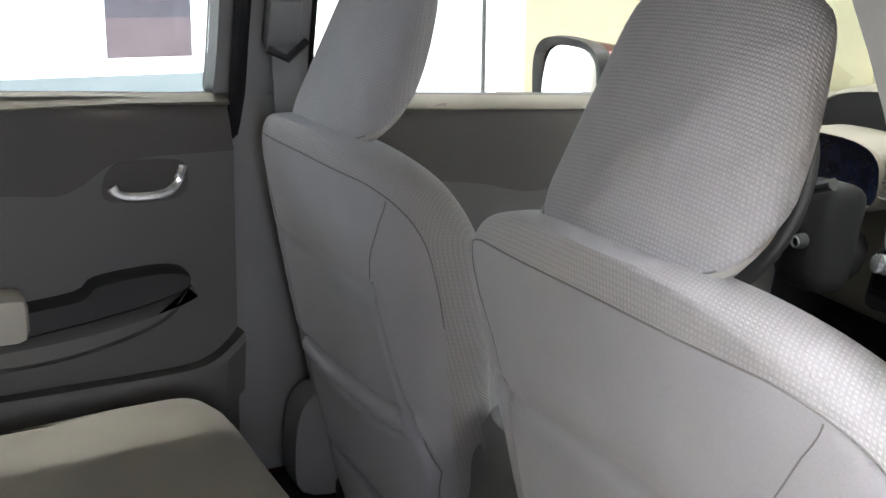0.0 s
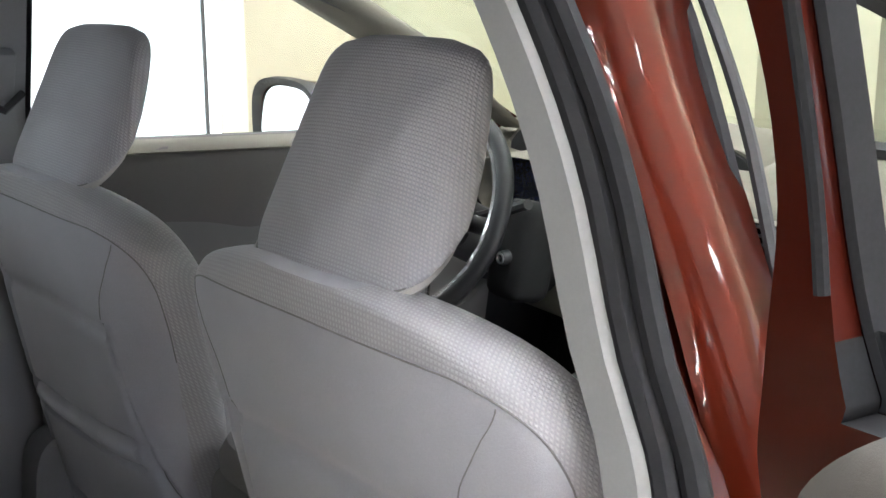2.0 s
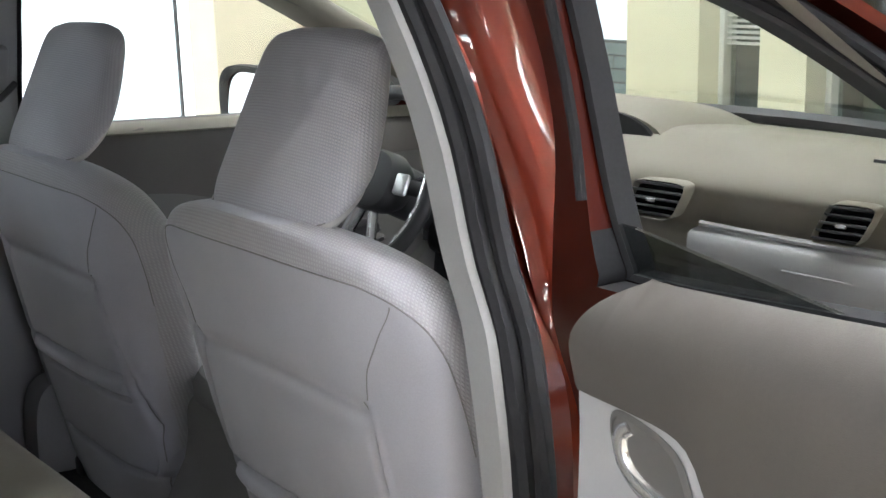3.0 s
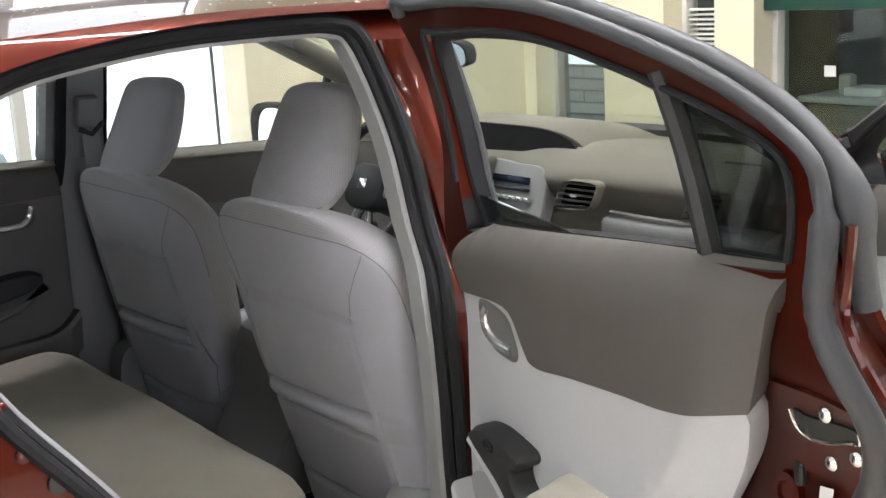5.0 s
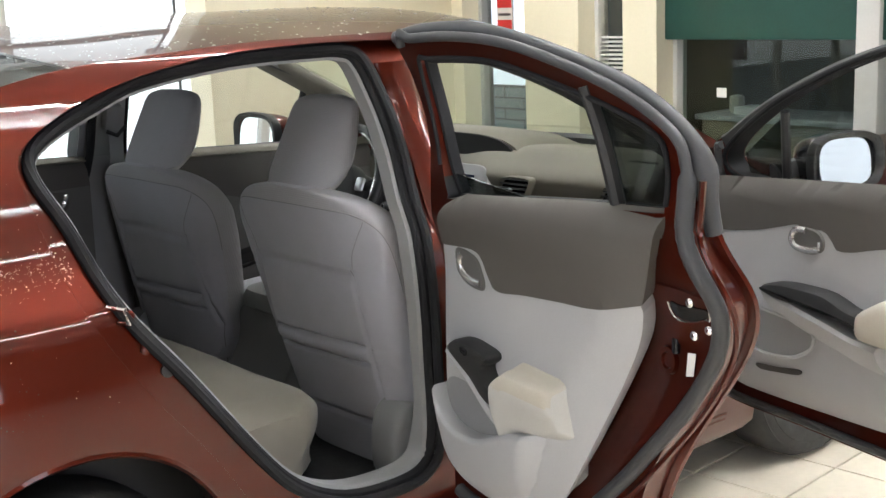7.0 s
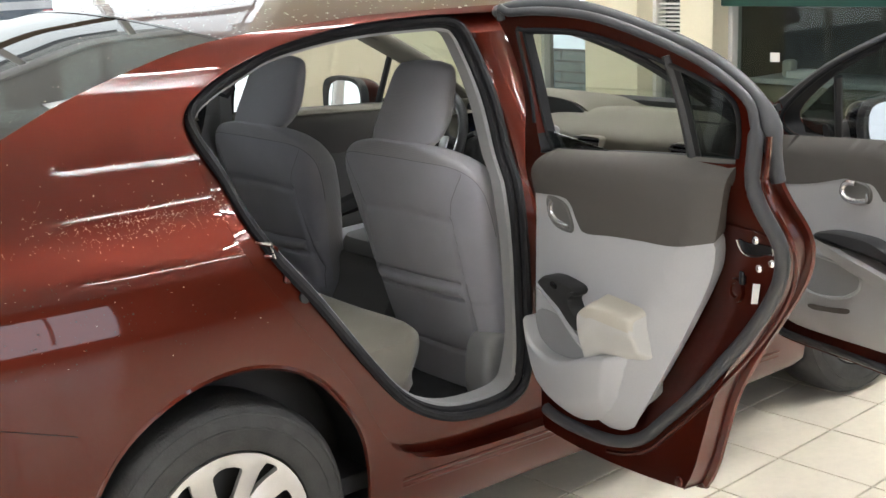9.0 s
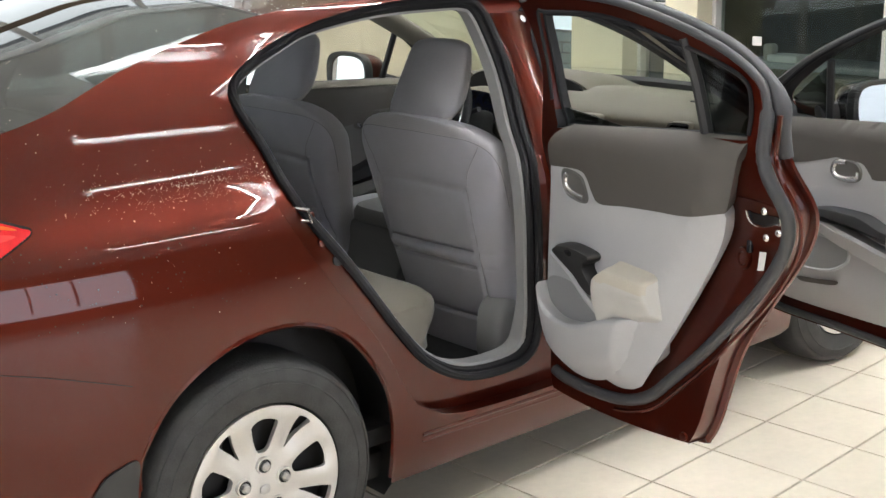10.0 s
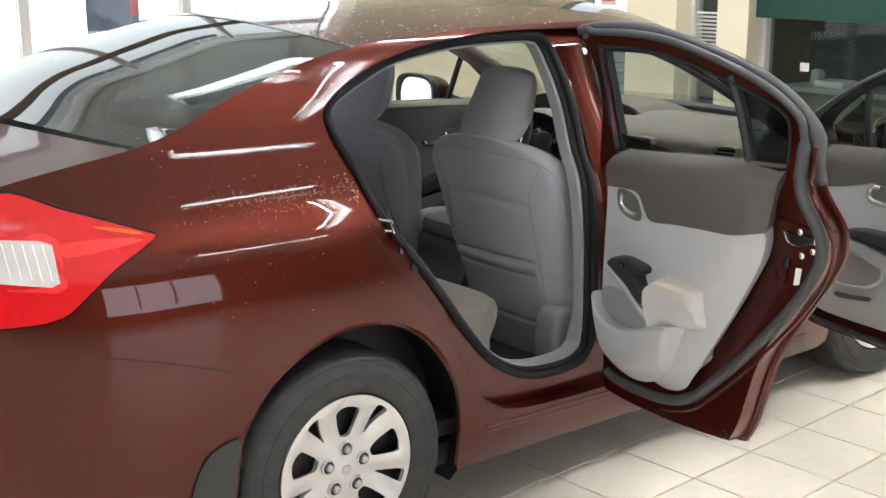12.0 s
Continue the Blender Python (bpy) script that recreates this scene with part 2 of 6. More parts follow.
def empty(name, at, label, category, group="", kind=""):
    ob = new(name)
    ob.location = at
    bpy.context.view_layer.update()
    return tagged(ob, label, category, group, kind)


def curve(pts):
    """A smooth curve through (x, y) pairs that never overshoots them."""
    p = np.array(sorted(pts), float)
    x, y = p[:, 0], p[:, 1]
    h = np.diff(x)
    d = np.diff(y) / h
    m = np.zeros(len(x))
    m[0], m[-1] = d[0], d[-1]
    for i in range(1, len(x) - 1):
        if d[i - 1] * d[i] > 0:
            w1, w2 = 2 * h[i] + h[i - 1], h[i] + 2 * h[i - 1]
            m[i] = (w1 + w2) / (w1 / d[i - 1] + w2 / d[i])

    def f(t):
        t = min(max(t, x[0]), x[-1])
        i = int(min(max(np.searchsorted(x, t) - 1, 0), len(x) - 2))
        s = (t - x[i]) / h[i]
        return float((2 * s**3 - 3 * s * s + 1) * y[i] + (s**3 - 2 * s * s + s) * h[i] * m[i]
                     + (-2 * s**3 + 3 * s * s) * y[i + 1] + (s**3 - s * s) * h[i] * m[i + 1])
    return f


def eased(f, a, b, step, s):
    """The curve f from a to b with its bends softened over the length s."""
    def g(t):
        w = [math.exp(-.5 * (k / 3) ** 2) for k in range(-6, 7)]
        r = min(1, (t - a) / (2 * s), (b - t) / (2 * s))
        return sum(q * f(t + r * k * s / 3) for q, k in zip(w, range(-6, 7))) / sum(w)
    n = round((b - a) / step)
    return curve([(a + (b - a) * i / n, g(a + (b - a) * i / n)) for i in range(n + 1)])


def spline(pts, n, closed=False):
    """n points along a rounded line through pts (any number of coordinates)."""
    P = [np.array(p, float) for p in pts]
    k = len(P)
    out = []
    segs = k if closed else k - 1
    for j in range(n):
        u = j / (n if closed else n - 1) * segs
        i = min(int(u), segs - 1)
        s = u - i
        if closed:
            a, b, c, d = P[(i - 1) % k], P[i % k], P[(i + 1) % k], P[(i + 2) % k]
        else:
            a, b, c, d = P[max(i - 1, 0)], P[i], P[i + 1], P[min(i + 2, k - 1)]
        out.append(tuple(0.5 * (2 * b + (c - a) * s + (2 * a - 5 * b + 4 * c - d) * s * s + (3 * b - a - 3 * c + d) * s**3)))
    return out


def inside(p, poly):
    x, y = p
    c = False
    for i in range(len(poly)):
        x1, y1 = poly[i]
        x2, y2 = poly[i - 1]
        if (y1 > y) != (y2 > y) and x < (x2 - x1) * (y - y1) / (y2 - y1) + x1:
            c = not c
    return c


def grown(poly, d):
    """The outline moved outwards by d (inwards: minus)."""
    area = sum(poly[i - 1][0] * poly[i][1] - poly[i][0] * poly[i - 1][1] for i in range(len(poly)))
    s = 1 if area > 0 else -1
    out = []
    n = len(poly)
    for i in range(n):
        a, b = poly[i - 1], poly[(i + 1) % n]
        t = Vector((b[0] - a[0], b[1] - a[1])).normalized()
        out.append((poly[i][0] + s * t.y * d, poly[i][1] - s * t.x * d))
    return out


def sheet(outline, holes, step):
    """Triangles over a flat outline with holes, with evenly spread inner points."""
    from mathutils.geometry import delaunay_2d_cdt
    pts, edges = [], []
    for ring in [outline, *holes]:
        k = len(pts)
        pts += [Vector(p) for p in ring]
        edges += [(k + i, k + (i + 1) % len(ring)) for i in range(len(ring))]
    a0, a1 = min(p[0] for p in outline), max(p[0] for p in outline)
    b0, b1 = min(p[1] for p in outline), max(p[1] for p in outline)
    rim = np.array([tuple(p) for p in pts])
    a = a0 + step / 2
    while a < a1:
        b = b0 + step / 2
        while b < b1:
            if np.min((rim[:, 0] - a) ** 2 + (rim[:, 1] - b) ** 2) > (0.55 * step) ** 2 and inside((a, b), outline) and not any(inside((a, b), h) for h in holes):
                pts.append(Vector((a, b)))
            b += step
        a += step
    v, _, f, *_ = delaunay_2d_cdt(pts, edges, [], 0, 1e-6)
    tris = []
    for t in f:
        c = (sum(v[i][0] for i in t) / 3, sum(v[i][1] for i in t) / 3)
        if inside(c, outline) and not any(inside(c, h) for h in holes):
            tris.append(tuple(t))
    return [tuple(p) for p in v], tris


def panel(name, outline, holes, at, mat, parent, step=0.04, thick=0.0, label="", crisp=True):
    """A curved panel: the flat outline laid on the surface at(a, b), with thickness and exact smooth normals."""
    v, tris = sheet(outline, holes, step)
    e = 1e-3
    pos, nor = [], []
    for a, b in v:
        p = Vector(at(a, b))
        n = (Vector(at(a + e, b)) - Vector(at(a - e, b))).cross(Vector(at(a, b + e)) - Vector(at(a, b - e))).normalized()
        pos.append(p)
        nor.append(n)
    faces = []
    for t in tris:
        n = (pos[t[1]] - pos[t[0]]).cross(pos[t[2]] - pos[t[0]])
        faces.append(t if n.dot(nor[t[0]]) > 0 else t[::-1])
    k = len(pos)
    verts = list(pos)
    normals = list(nor)
    if thick:
        count = {}
        for t in faces:
            for i in range(3):
                a, b = t[i], t[(i + 1) % 3]
                count[(a, b)] = 1
        rim = [(a, b) for a, b in count if (b, a) not in count]
        verts += [p - n * thick for p, n in zip(pos, nor)]
        normals += [-n for n in nor]
        back = [tuple(i + k for i in t[::-1]) for t in faces]
        # the rim has its own vertices, so that its edge stays crisp
        side = []
        for a, b in rim:
            if not crisp:
                side.append((b, a, a + k, b + k))
                continue
            m = len(verts)
            w = (pos[b] - pos[a]).cross(nor[a]).normalized()
            verts += [pos[a], pos[b], pos[b] - nor[b] * thick, pos[a] - nor[a] * thick]
            normals += [w] * 4
            side.append((m + 1, m, m + 3, m + 2))
        faces = faces + back + side
    me = bpy.data.meshes.new(name)
    me.from_pydata([tuple(p) for p in verts], [], faces)
    if not crisp:
        return part(name, me, mat, parent, label)
    me.polygons.foreach_set("use_smooth", [True] * len(me.polygons))
    me.normals_split_custom_set_from_vertices([tuple(n) for n in normals])
    return part(name, me, mat, parent, label, smooth=False)


def grid(name, at, nu, nv, mat, parent, label="", thick=0.0, closed_u=False):
    """A patch: at(u, v) for u and v from 0 to 1."""
    bm = bmesh.new()
    rows = [[bm.verts.new(at(i / nu, j / nv)) for j in range(nv + 1)] for i in range(nu if closed_u else nu + 1)]
    n = len(rows)
    for i in range(nu):
        for j in range(nv):
            bm.faces.new((rows[i][j], rows[(i + 1) % n][j], rows[(i + 1) % n][j + 1], rows[i][j + 1]))
    if thick:
        bmesh.ops.recalc_face_normals(bm, faces=bm.faces)
        bmesh.ops.solidify(bm, geom=bm.faces[:], thickness=thick)
    return part(name, bm, mat, parent, label)


def add_loft(bm, rings, cap=True):
    vs = [[bm.verts.new(p) for p in r] for r in rings]
    n = len(vs[0])
    for a, b in zip(vs, vs[1:]):
        for i in range(n):
            bm.faces.new((a[i], a[(i + 1) % n], b[(i + 1) % n], b[i]))
    if cap:
        bm.faces.new(vs[0][::-1])
        bm.faces.new(vs[-1])


def add_sheet(bm, rows):
    """An open sheet through rows of points."""
    v = [[bm.verts.new(p) for p in row] for row in rows]
    for a, b in zip(v, v[1:]):
        for i in range(len(a) - 1):
            bm.faces.new((a[i], a[i + 1], b[i + 1], b[i]))


def loft(name, rings, mat, parent, label="", cap=True):
    bm = bmesh.new()
    add_loft(bm, rings, cap)
    return part(name, bm, mat, parent, label)


def add_tube(bm, pts, r, n=8, closed=False, flat=1.0):
    P = [Vector(p) for p in pts]
    k = len(P)
    rings = []
    up = Vector((0.31, 0.22, 0.92))
    for i in range(k):
        t = (P[(i + 1) % k] - P[i - 1]) if closed else (P[min(i + 1, k - 1)] - P[max(i - 1, 0)])
        t.normalize()
        a = t.cross(up)
        if a.length < 1e-4:
            a = t.cross(Vector((1, 0, 0)))
        a.normalize()
        b = t.cross(a)
        rr = r(i / max(1, k - 1)) if callable(r) else r
        rings.append([P[i] + rr * (math.cos(2 * math.pi * j / n) * a * flat + math.sin(2 * math.pi * j / n) * b) for j in range(n)])
    if closed:
        vs = [[bm.verts.new(p) for p in q] for q in rings]
        for i in range(k):
            a, b = vs[i], vs[(i + 1) % k]
            for j in range(n):
                bm.faces.new((a[j], a[(j + 1) % n], b[(j + 1) % n], b[j]))
    else:
        add_loft(bm, rings)


def tube(name, pts, r, mat, parent, n=8, closed=False, label="", flat=1.0):
    bm = bmesh.new()
    add_tube(bm, pts, r, n, closed, flat)
    return part(name, bm, mat, parent, label)


def add_box(bm, m, size, bevel=0.0, seg=2):
    """A box with rounded edges of the given size, centred at the pose m."""
    q = bmesh.ops.create_cube(bm, size=1.0)
    bmesh.ops.scale(bm, vec=size, verts=q["verts"])
    vs = q["verts"]
    if bevel:
        es = list({e for v in vs for e in v.link_edges})
        r = bmesh.ops.bevel(bm, geom=es, offset=bevel, segments=seg, affect="EDGES", profile=0.5)
        vs = list({v for f in r["faces"] for v in f.verts} | {v for v in vs if v.is_valid})
    bmesh.ops.transform(bm, matrix=m, verts=vs)


def box(name, m, size, mat, parent=None, bevel=0.0, label="", seg=2):
    bm = bmesh.new()
    add_box(bm, m if isinstance(m, Matrix) else pose(*m), size, bevel, seg)
    return part(name, bm, mat, parent, label)


def prism(name, outline, at, depth, mat, parent, bevel=0.0, label="", seg=2):
    """A flat outline, lifted out by depth along the normal, with rounded front edges. at: pose of the outline's plane."""
    bm = bmesh.new()
    f = bm.faces.new([bm.verts.new((x, y, 0)) for x, y in outline])
    r = bmesh.ops.extrude_face_region(bm, geom=[f])
    top = [v for v in r["geom"] if isinstance(v, bmesh.types.BMVert)]
    bmesh.ops.translate(bm, vec=(0, 0, depth), verts=top)
    bmesh.ops.recalc_face_normals(bm, faces=bm.faces)
    if bevel:
        ts = set(top)
        es = [e for e in bm.edges if e.verts[0] in ts and e.verts[1] in ts]
        bmesh.ops.bevel(bm, geom=es, offset=bevel, segments=seg, affect="EDGES", profile=0.5)
    bmesh.ops.transform(bm, matrix=at, verts=bm.verts)
    return part(name, bm, mat, parent, label)


def oval(n, a, b, p=2.0, start=0.0):
    """A rounded rectangle: half sizes a and b, squareness p."""
    out = []
    for i in range(n):
        t = 2 * math.pi * i / n + start
        c, s = math.cos(t), math.sin(t)
        out.append((a * math.copysign(abs(c) ** (2 / p), c), b * math.copysign(abs(s) ** (2 / p), s)))
    return out


# ---- the showroom ----
FLOOR_TURN = 3.0
TILE_SIDE = 0.309
X_LEFT, Y_FRONT, X_RIGHT, Y_BACK, HIGH = -2.6, 4.5, 7.2, -6.5, 3.3


def wall(name, a, b, z0, z1, thick, mat, openings=(), label=""):
    """An upright wall from a to b (plan), with openings (s0, s1, z0, z1) along it, that go right through."""
    d = Vector((b[0] - a[0], b[1] - a[1], 0))
    length = d.length
    d.normalize()
    n = Vector((d.y, -d.x, 0))
    cuts = sorted({0, length, *[s for o in openings for s in o[:2]]})
    bm = bmesh.new()
    for s0, s1 in zip(cuts, cuts[1:]):
        mid = (s0 + s1) / 2
        spans = sorted((o[2], o[3]) for o in openings if o[0] <= mid <= o[1])
        lo = z0
        for p, q in spans + [(z1, z1)]:
            if p - lo > 1e-4:
                c = Vector((*a, 0)) + d * mid - n * thick / 2
                m = Matrix.Translation((c.x, c.y, (lo + p) / 2)) @ Matrix.Rotation(math.atan2(d.y, d.x), 4, "Z")
                add_box(bm, m, (s1 - s0, thick, p - lo))
            lo = q
    return tagged(part(name, bm, mat), label, "wall", kind="structure")


def plate(name, corners, mat, label="", category="backdrop", kind="structure"):
    bm = bmesh.new()
    bm.faces.new([bm.verts.new(c) for c in corners])
    return tagged(part(name, bm, mat, smooth=False), label, category, kind=kind)


ground = box("floor", (2.0, -1.0, -0.06), (13.0, 14.5, 0.1), GROUT)
tagged(ground, "cream ceramic tile floor with grey joints", "floor", kind="structure")
tagged(box("ceiling", (2.4, -0.8, HIGH + 0.06), (11.0, 13.0, 0.12), CEILING), "plain white showroom ceiling", "ceiling", kind="structure")
# glazed side wall beside the car: panes of blown-out daylight between thin dark mullions
GLAZED = 2.325
wall("wall_west", (X_LEFT, GLAZED), (X_LEFT, Y_BACK), 0, HIGH, 0.15, WALL_WHITE, [(0.0, 8.6, 0.25, 3.24)], "white wall with a wide glazed opening")
X_CORNER = -3.05
wall("wall_west_yellow", (X_CORNER, Y_FRONT), (X_LEFT, GLAZED), 0, HIGH, 0.15, WALL_YELLOW, [], "plain pale yellow painted wall")
plate("backdrop", [(X_LEFT - 0.9, 3.4, 0), (X_LEFT - 0.9, Y_BACK, 0), (X_LEFT - 0.9, Y_BACK, 3.4), (X_LEFT - 0.9, 3.4, 3.4)], DAYLIGHT, "bright snowy daylight outside the glazing")
plate("backdrop.007", [(X_LEFT - 0.50, 1.5, 0), (X_LEFT - 0.17, 2.30, 0), (X_LEFT - 0.17, 2.30, 3.4), (X_LEFT - 0.50, 1.5, 3.4)], DAYLIGHT, "bright snowy daylight outside the glazing")
shop = empty("window_4", (X_LEFT - 0.08, 0, 0.25), "wide shop window of pale panes with thin dark mullions", "window", kind="structure")
for my, mw in ((2.318, .012), (1.42, .05), (.55, .05), (-1.2, .05), (-3.0, .05), (-4.8, .05)):
    box("mullion", (X_LEFT - 0.09, my, 1.745), (0.012 if mw < .02 else 0.05, mw, 2.97), DARK_LINE if mw < .02 else FRAME_WHITE, shop)
box("transom", (X_LEFT - 0.06, -1.9, 2.56), (0.06, 8.4, .15), WALL_TAN, shop)
edges = [2.318, 1.42, .55, -1.2, -3.0, -4.8, -6.1]
for a, b in zip(edges, edges[1:]):
    g = box("pane", (X_LEFT - 0.1, (a + b) / 2, 1.745), (0.006, abs(a - b), 2.97), GLASS, shop)
    g.visible_shadow = False
# a parked car seen small beyond the panes, in a framed opening
view = empty("parked_car_view", (X_LEFT - 0.6, 1.2, 0.9), "glowing strips for a blurred dark parked car seen through a far window", "backdrop", kind="structure")
# the bands glow by themselves, with the outdoor daylight in their colours
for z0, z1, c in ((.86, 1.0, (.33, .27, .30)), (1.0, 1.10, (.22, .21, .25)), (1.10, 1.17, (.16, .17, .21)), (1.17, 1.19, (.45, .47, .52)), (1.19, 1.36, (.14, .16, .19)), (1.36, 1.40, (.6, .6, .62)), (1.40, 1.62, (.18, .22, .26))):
    box("view_band", (X_LEFT - 0.6, 1.24, (z0 + z1) / 2), (0.02, .30, z1 - z0), glow("glowing_view_tone", c, 2.4, tuple(v * .55 for v in c), 9), view)
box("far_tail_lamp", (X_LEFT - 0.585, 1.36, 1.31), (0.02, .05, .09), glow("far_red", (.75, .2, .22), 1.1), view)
# the snow glows too, in place of daylight falling on it
box("snow_bank", (X_LEFT - 0.45, .1, .42), (0.2, 2.7, .78), glow("glowing_blue_snow", (.60, .72, .77), 1.3, (.8, .9, .95), 5), view, .05)
wall("wall_south", (X_LEFT, Y_BACK), (X_RIGHT, Y_BACK), 0, HIGH, 0.15, WALL_TAN, [(1.6, 7.0, 0.4, 2.9)], "brown-beige wall with one wide window")
plate("backdrop.001", [(X_LEFT, Y_BACK - 0.9, 0), (X_RIGHT, Y_BACK - 0.9, 0), (X_RIGHT, Y_BACK - 0.9, 3.4), (X_LEFT, Y_BACK - 0.9, 3.4)], DAYLIGHT_STRONG, "daylight outside the windows")
wall("wall_east", (X_RIGHT, Y_BACK), (X_RIGHT, Y_FRONT), 0, HIGH, 0.15, WALL_TAN, [(5.6, 8.25, 0.35, 2.5)], "brown-beige wall with a wide window")
plate("backdrop.002", [(X_RIGHT + 0.9, Y_BACK, 0), (X_RIGHT + 0.9, Y_FRONT, 0), (X_RIGHT + 0.9, Y_FRONT, 3.4), (X_RIGHT + 0.9, Y_BACK, 3.4)], DAYLIGHT_EAST, "daylight outside the windows")
# front wall: a window onto a snowy brick wall, a sign, a blind, a glazed office
wall("wall_north", (X_RIGHT, Y_FRONT), (X_CORNER, Y_FRONT), 0, HIGH, 0.15, WALL_YELLOW,
     [(X_RIGHT - x1, X_RIGHT - x0, a, b) for x0, x1, a, b in ((-2.77, -2.24, 0.4, 2.6), (-1.82, -1.50, 0.4, 2.9), (-1.27, 2.6, 0.05, 2.9), (3.3, 6.9, 0.3, 2.7))],
     "pale yellow wall with windows and a glazed office front")


def window(name, x0, x1, z0, z1, bars, mat, pane, label):
    """A framed window in the front wall with upright bars."""
    w = empty(name, ((x0 + x1) / 2, Y_FRONT, z0), label, "window", kind="structure")
    t = 0.03
    for n, (cx, cz, sx, sz) in (("window_sill", ((x0 + x1) / 2, z0 + t / 2, x1 - x0, t)), ("window_head", ((x0 + x1) / 2, z1 - t / 2, x1 - x0, t)),
                                ("window_frame", (x0 + t / 2, (z0 + z1) / 2, t, z1 - z0 - 2 * t)), ("window_frame", (x1 - t / 2, (z0 + z1) / 2, t, z1 - z0 - 2 * t))):
        box(n, (cx, Y_FRONT + 0.03, cz), (sx, 0.09, sz), mat, w, 0.006)
    edges = [x0 + t, *bars, x1 - t]
    for x in bars:
        box("mullion", (x, Y_FRONT + 0.03, (z0 + z1) / 2), (0.05, 0.08, z1 - z0 - 2 * t), mat, w, 0.006)
    for a, b in zip(edges, edges[1:]):
        g = box("pane", ((a + b) / 2, Y_FRONT + 0.04, (z0 + z1) / 2), (b - a, 0.006, z1 - z0 - 2 * t), pane, w)
        g.visible_shadow = False
    return w


window("window_1", -2.77, -2.24, 0.4, 2.6, [], FRAME_ALU, GLASS, "white framed window onto a snowy brick wall")
window("window_2", -1.82, -1.50, 0.4, 2.9, [], FRAME_WHITE, GLASS, "white framed window with a half-open blind")
window("window_3", -1.27, 2.6, 0.05, 2.9, [-.09], FRAME_WHITE, GLASS_OFFICE, "large dark office window under a green fascia")
plate("backdrop.003", [(-5.2, Y_FRONT + 1.6, 0.6), (-3.1, Y_FRONT + 1.6, 0.6), (-3.1, Y_FRONT + 1.6, 3.6), (-5.2, Y_FRONT + 1.6, 3.6)], DAYLIGHT_SOFT, "white winter sky")
plate("backdrop.004", [(-5.2, Y_FRONT + 1.4, 0), (-3.2, Y_FRONT + 1.4, 0), (-3.2, Y_FRONT + 1.4, 0.78), (-5.2, Y_FRONT + 1.4, 0.78)], SNOW_BRICK, "glowing backdrop of a grey brick wall dusted with snow")
# faintly glowing sheet, added so that the blind's window looks dark
plate("backdrop.005", [(-3.15, Y_FRONT + 1.55, 0), (-1.36, Y_FRONT + 1.3, 0), (-1.36, Y_FRONT + 1.3, 3.4), (-3.15, Y_FRONT + 1.55, 3.4)], DIM_SHEET, "dim glowing sheet added behind the blind's window")
window("window_5", 3.3, 6.9, 0.3, 2.7, [4.5, 5.7], FRAME_WHITE, GLASS, "wide white framed shop window")
plate("backdrop.006", [(2.8, Y_FRONT + .9, 0), (7.6, Y_FRONT + .9, 0), (7.6, Y_FRONT + .9, 3.4), (2.8, Y_FRONT + .9, 3.4)], DAYLIGHT_SOFT, "daylight outside the shop window")
# pilaster strips and frames between the windows
# the last, teal board stands in for a glass jamb, reflection in its colour
for x0, x1, m in ((-2.21, -2.14, FRAME_ALU), (-2.13, -2.10, FRAME_WHITE), (-2.09, -1.86, WALL_CREAM), (-1.48, -1.44, FRAME_WHITE), (-1.43, -1.285, PALE_TEAL)):
    tagged(box("trim", ((x0 + x1) / 2, Y_FRONT - .025, 1.5), (x1 - x0, .05, 3.0), m, None, .005), "pale upright board between the windows", "trim", kind="structure")
sign = empty("wall_sign", (-2.5, Y_FRONT - .02, 1.2), "small white sign with red blocks on the window", "sign")
box("board", (-2.525, Y_FRONT - .02, 1.36), (.13, .012, .24), WHITE_PAPER, sign)
box("red_block", (-2.525, Y_FRONT - .028, 1.43), (.12, .006, .07), RED_SIGN, sign)
box("red_block", (-2.525, Y_FRONT - .028, 1.295), (.12, .006, .055), RED_SIGN, sign)
box("text_bar", (-2.525, Y_FRONT - .028, 1.355), (.10, .006, .015), DARK_LINE, sign)
# slatted blind
blind = empty("window_blind", (-1.66, Y_FRONT - .02, 1.0), "white slatted venetian blind, half open", "blind")
for i in range(13):
    box("slat", pose(-1.66, Y_FRONT + .01, .93 + .024 * i, 28, 0, 0), (.27, .022, .0016), FRAME_WHITE, blind)
# the office behind the glass
office = empty("office_room", (0.6, Y_FRONT + 1.5, 0), "dim brown office room behind glass", "room", kind="structure")
for nm, c, sz, m in (("office_back", (.7, Y_FRONT + 2.2, 1.5), (4.0, .06, 3.0), OFFICE), ("office_side", (-1.30, Y_FRONT + 1.15, 1.5), (.06, 2.1, 3.0), OFFICE), ("office_side", (2.7, Y_FRONT + 1.15, 1.5), (.06, 2.1, 3.0), OFFICE), ("office_floor", (.7, Y_FRONT + 1.15, -.02), (4.0, 2.1, .04), OFFICE), ("office_ceiling", (.7, Y_FRONT + 1.15, 3.0), (4.0, 2.1, .05), OFFICE)):
    box(nm, c, sz, m, office)
tagged(box("trim", (.65, Y_FRONT - .03, 1.81), (3.85, .10, 1.2), GREEN_BAND, None, .01), "dark green glossy fascia over the office glass", "trim", kind="structure")
tagged(box("trim", (-.09, Y_FRONT - .05, 1.5), (.12, .12, 3.0), FRAME_WHITE, None, .01), "cream upright post", "trim", kind="structure")
desk = empty("office_counter", (.55, Y_FRONT - .3, 0), "dark brown wooden counter by the office", "counter")
box("body", (.42, Y_FRONT - .45, .39), (.6, .45, .78), WOOD_DARK, desk, .008)
box("top", (.42, Y_FRONT - .45, .795), (.66, .5, .03), WOOD_DARK, desk, .006)
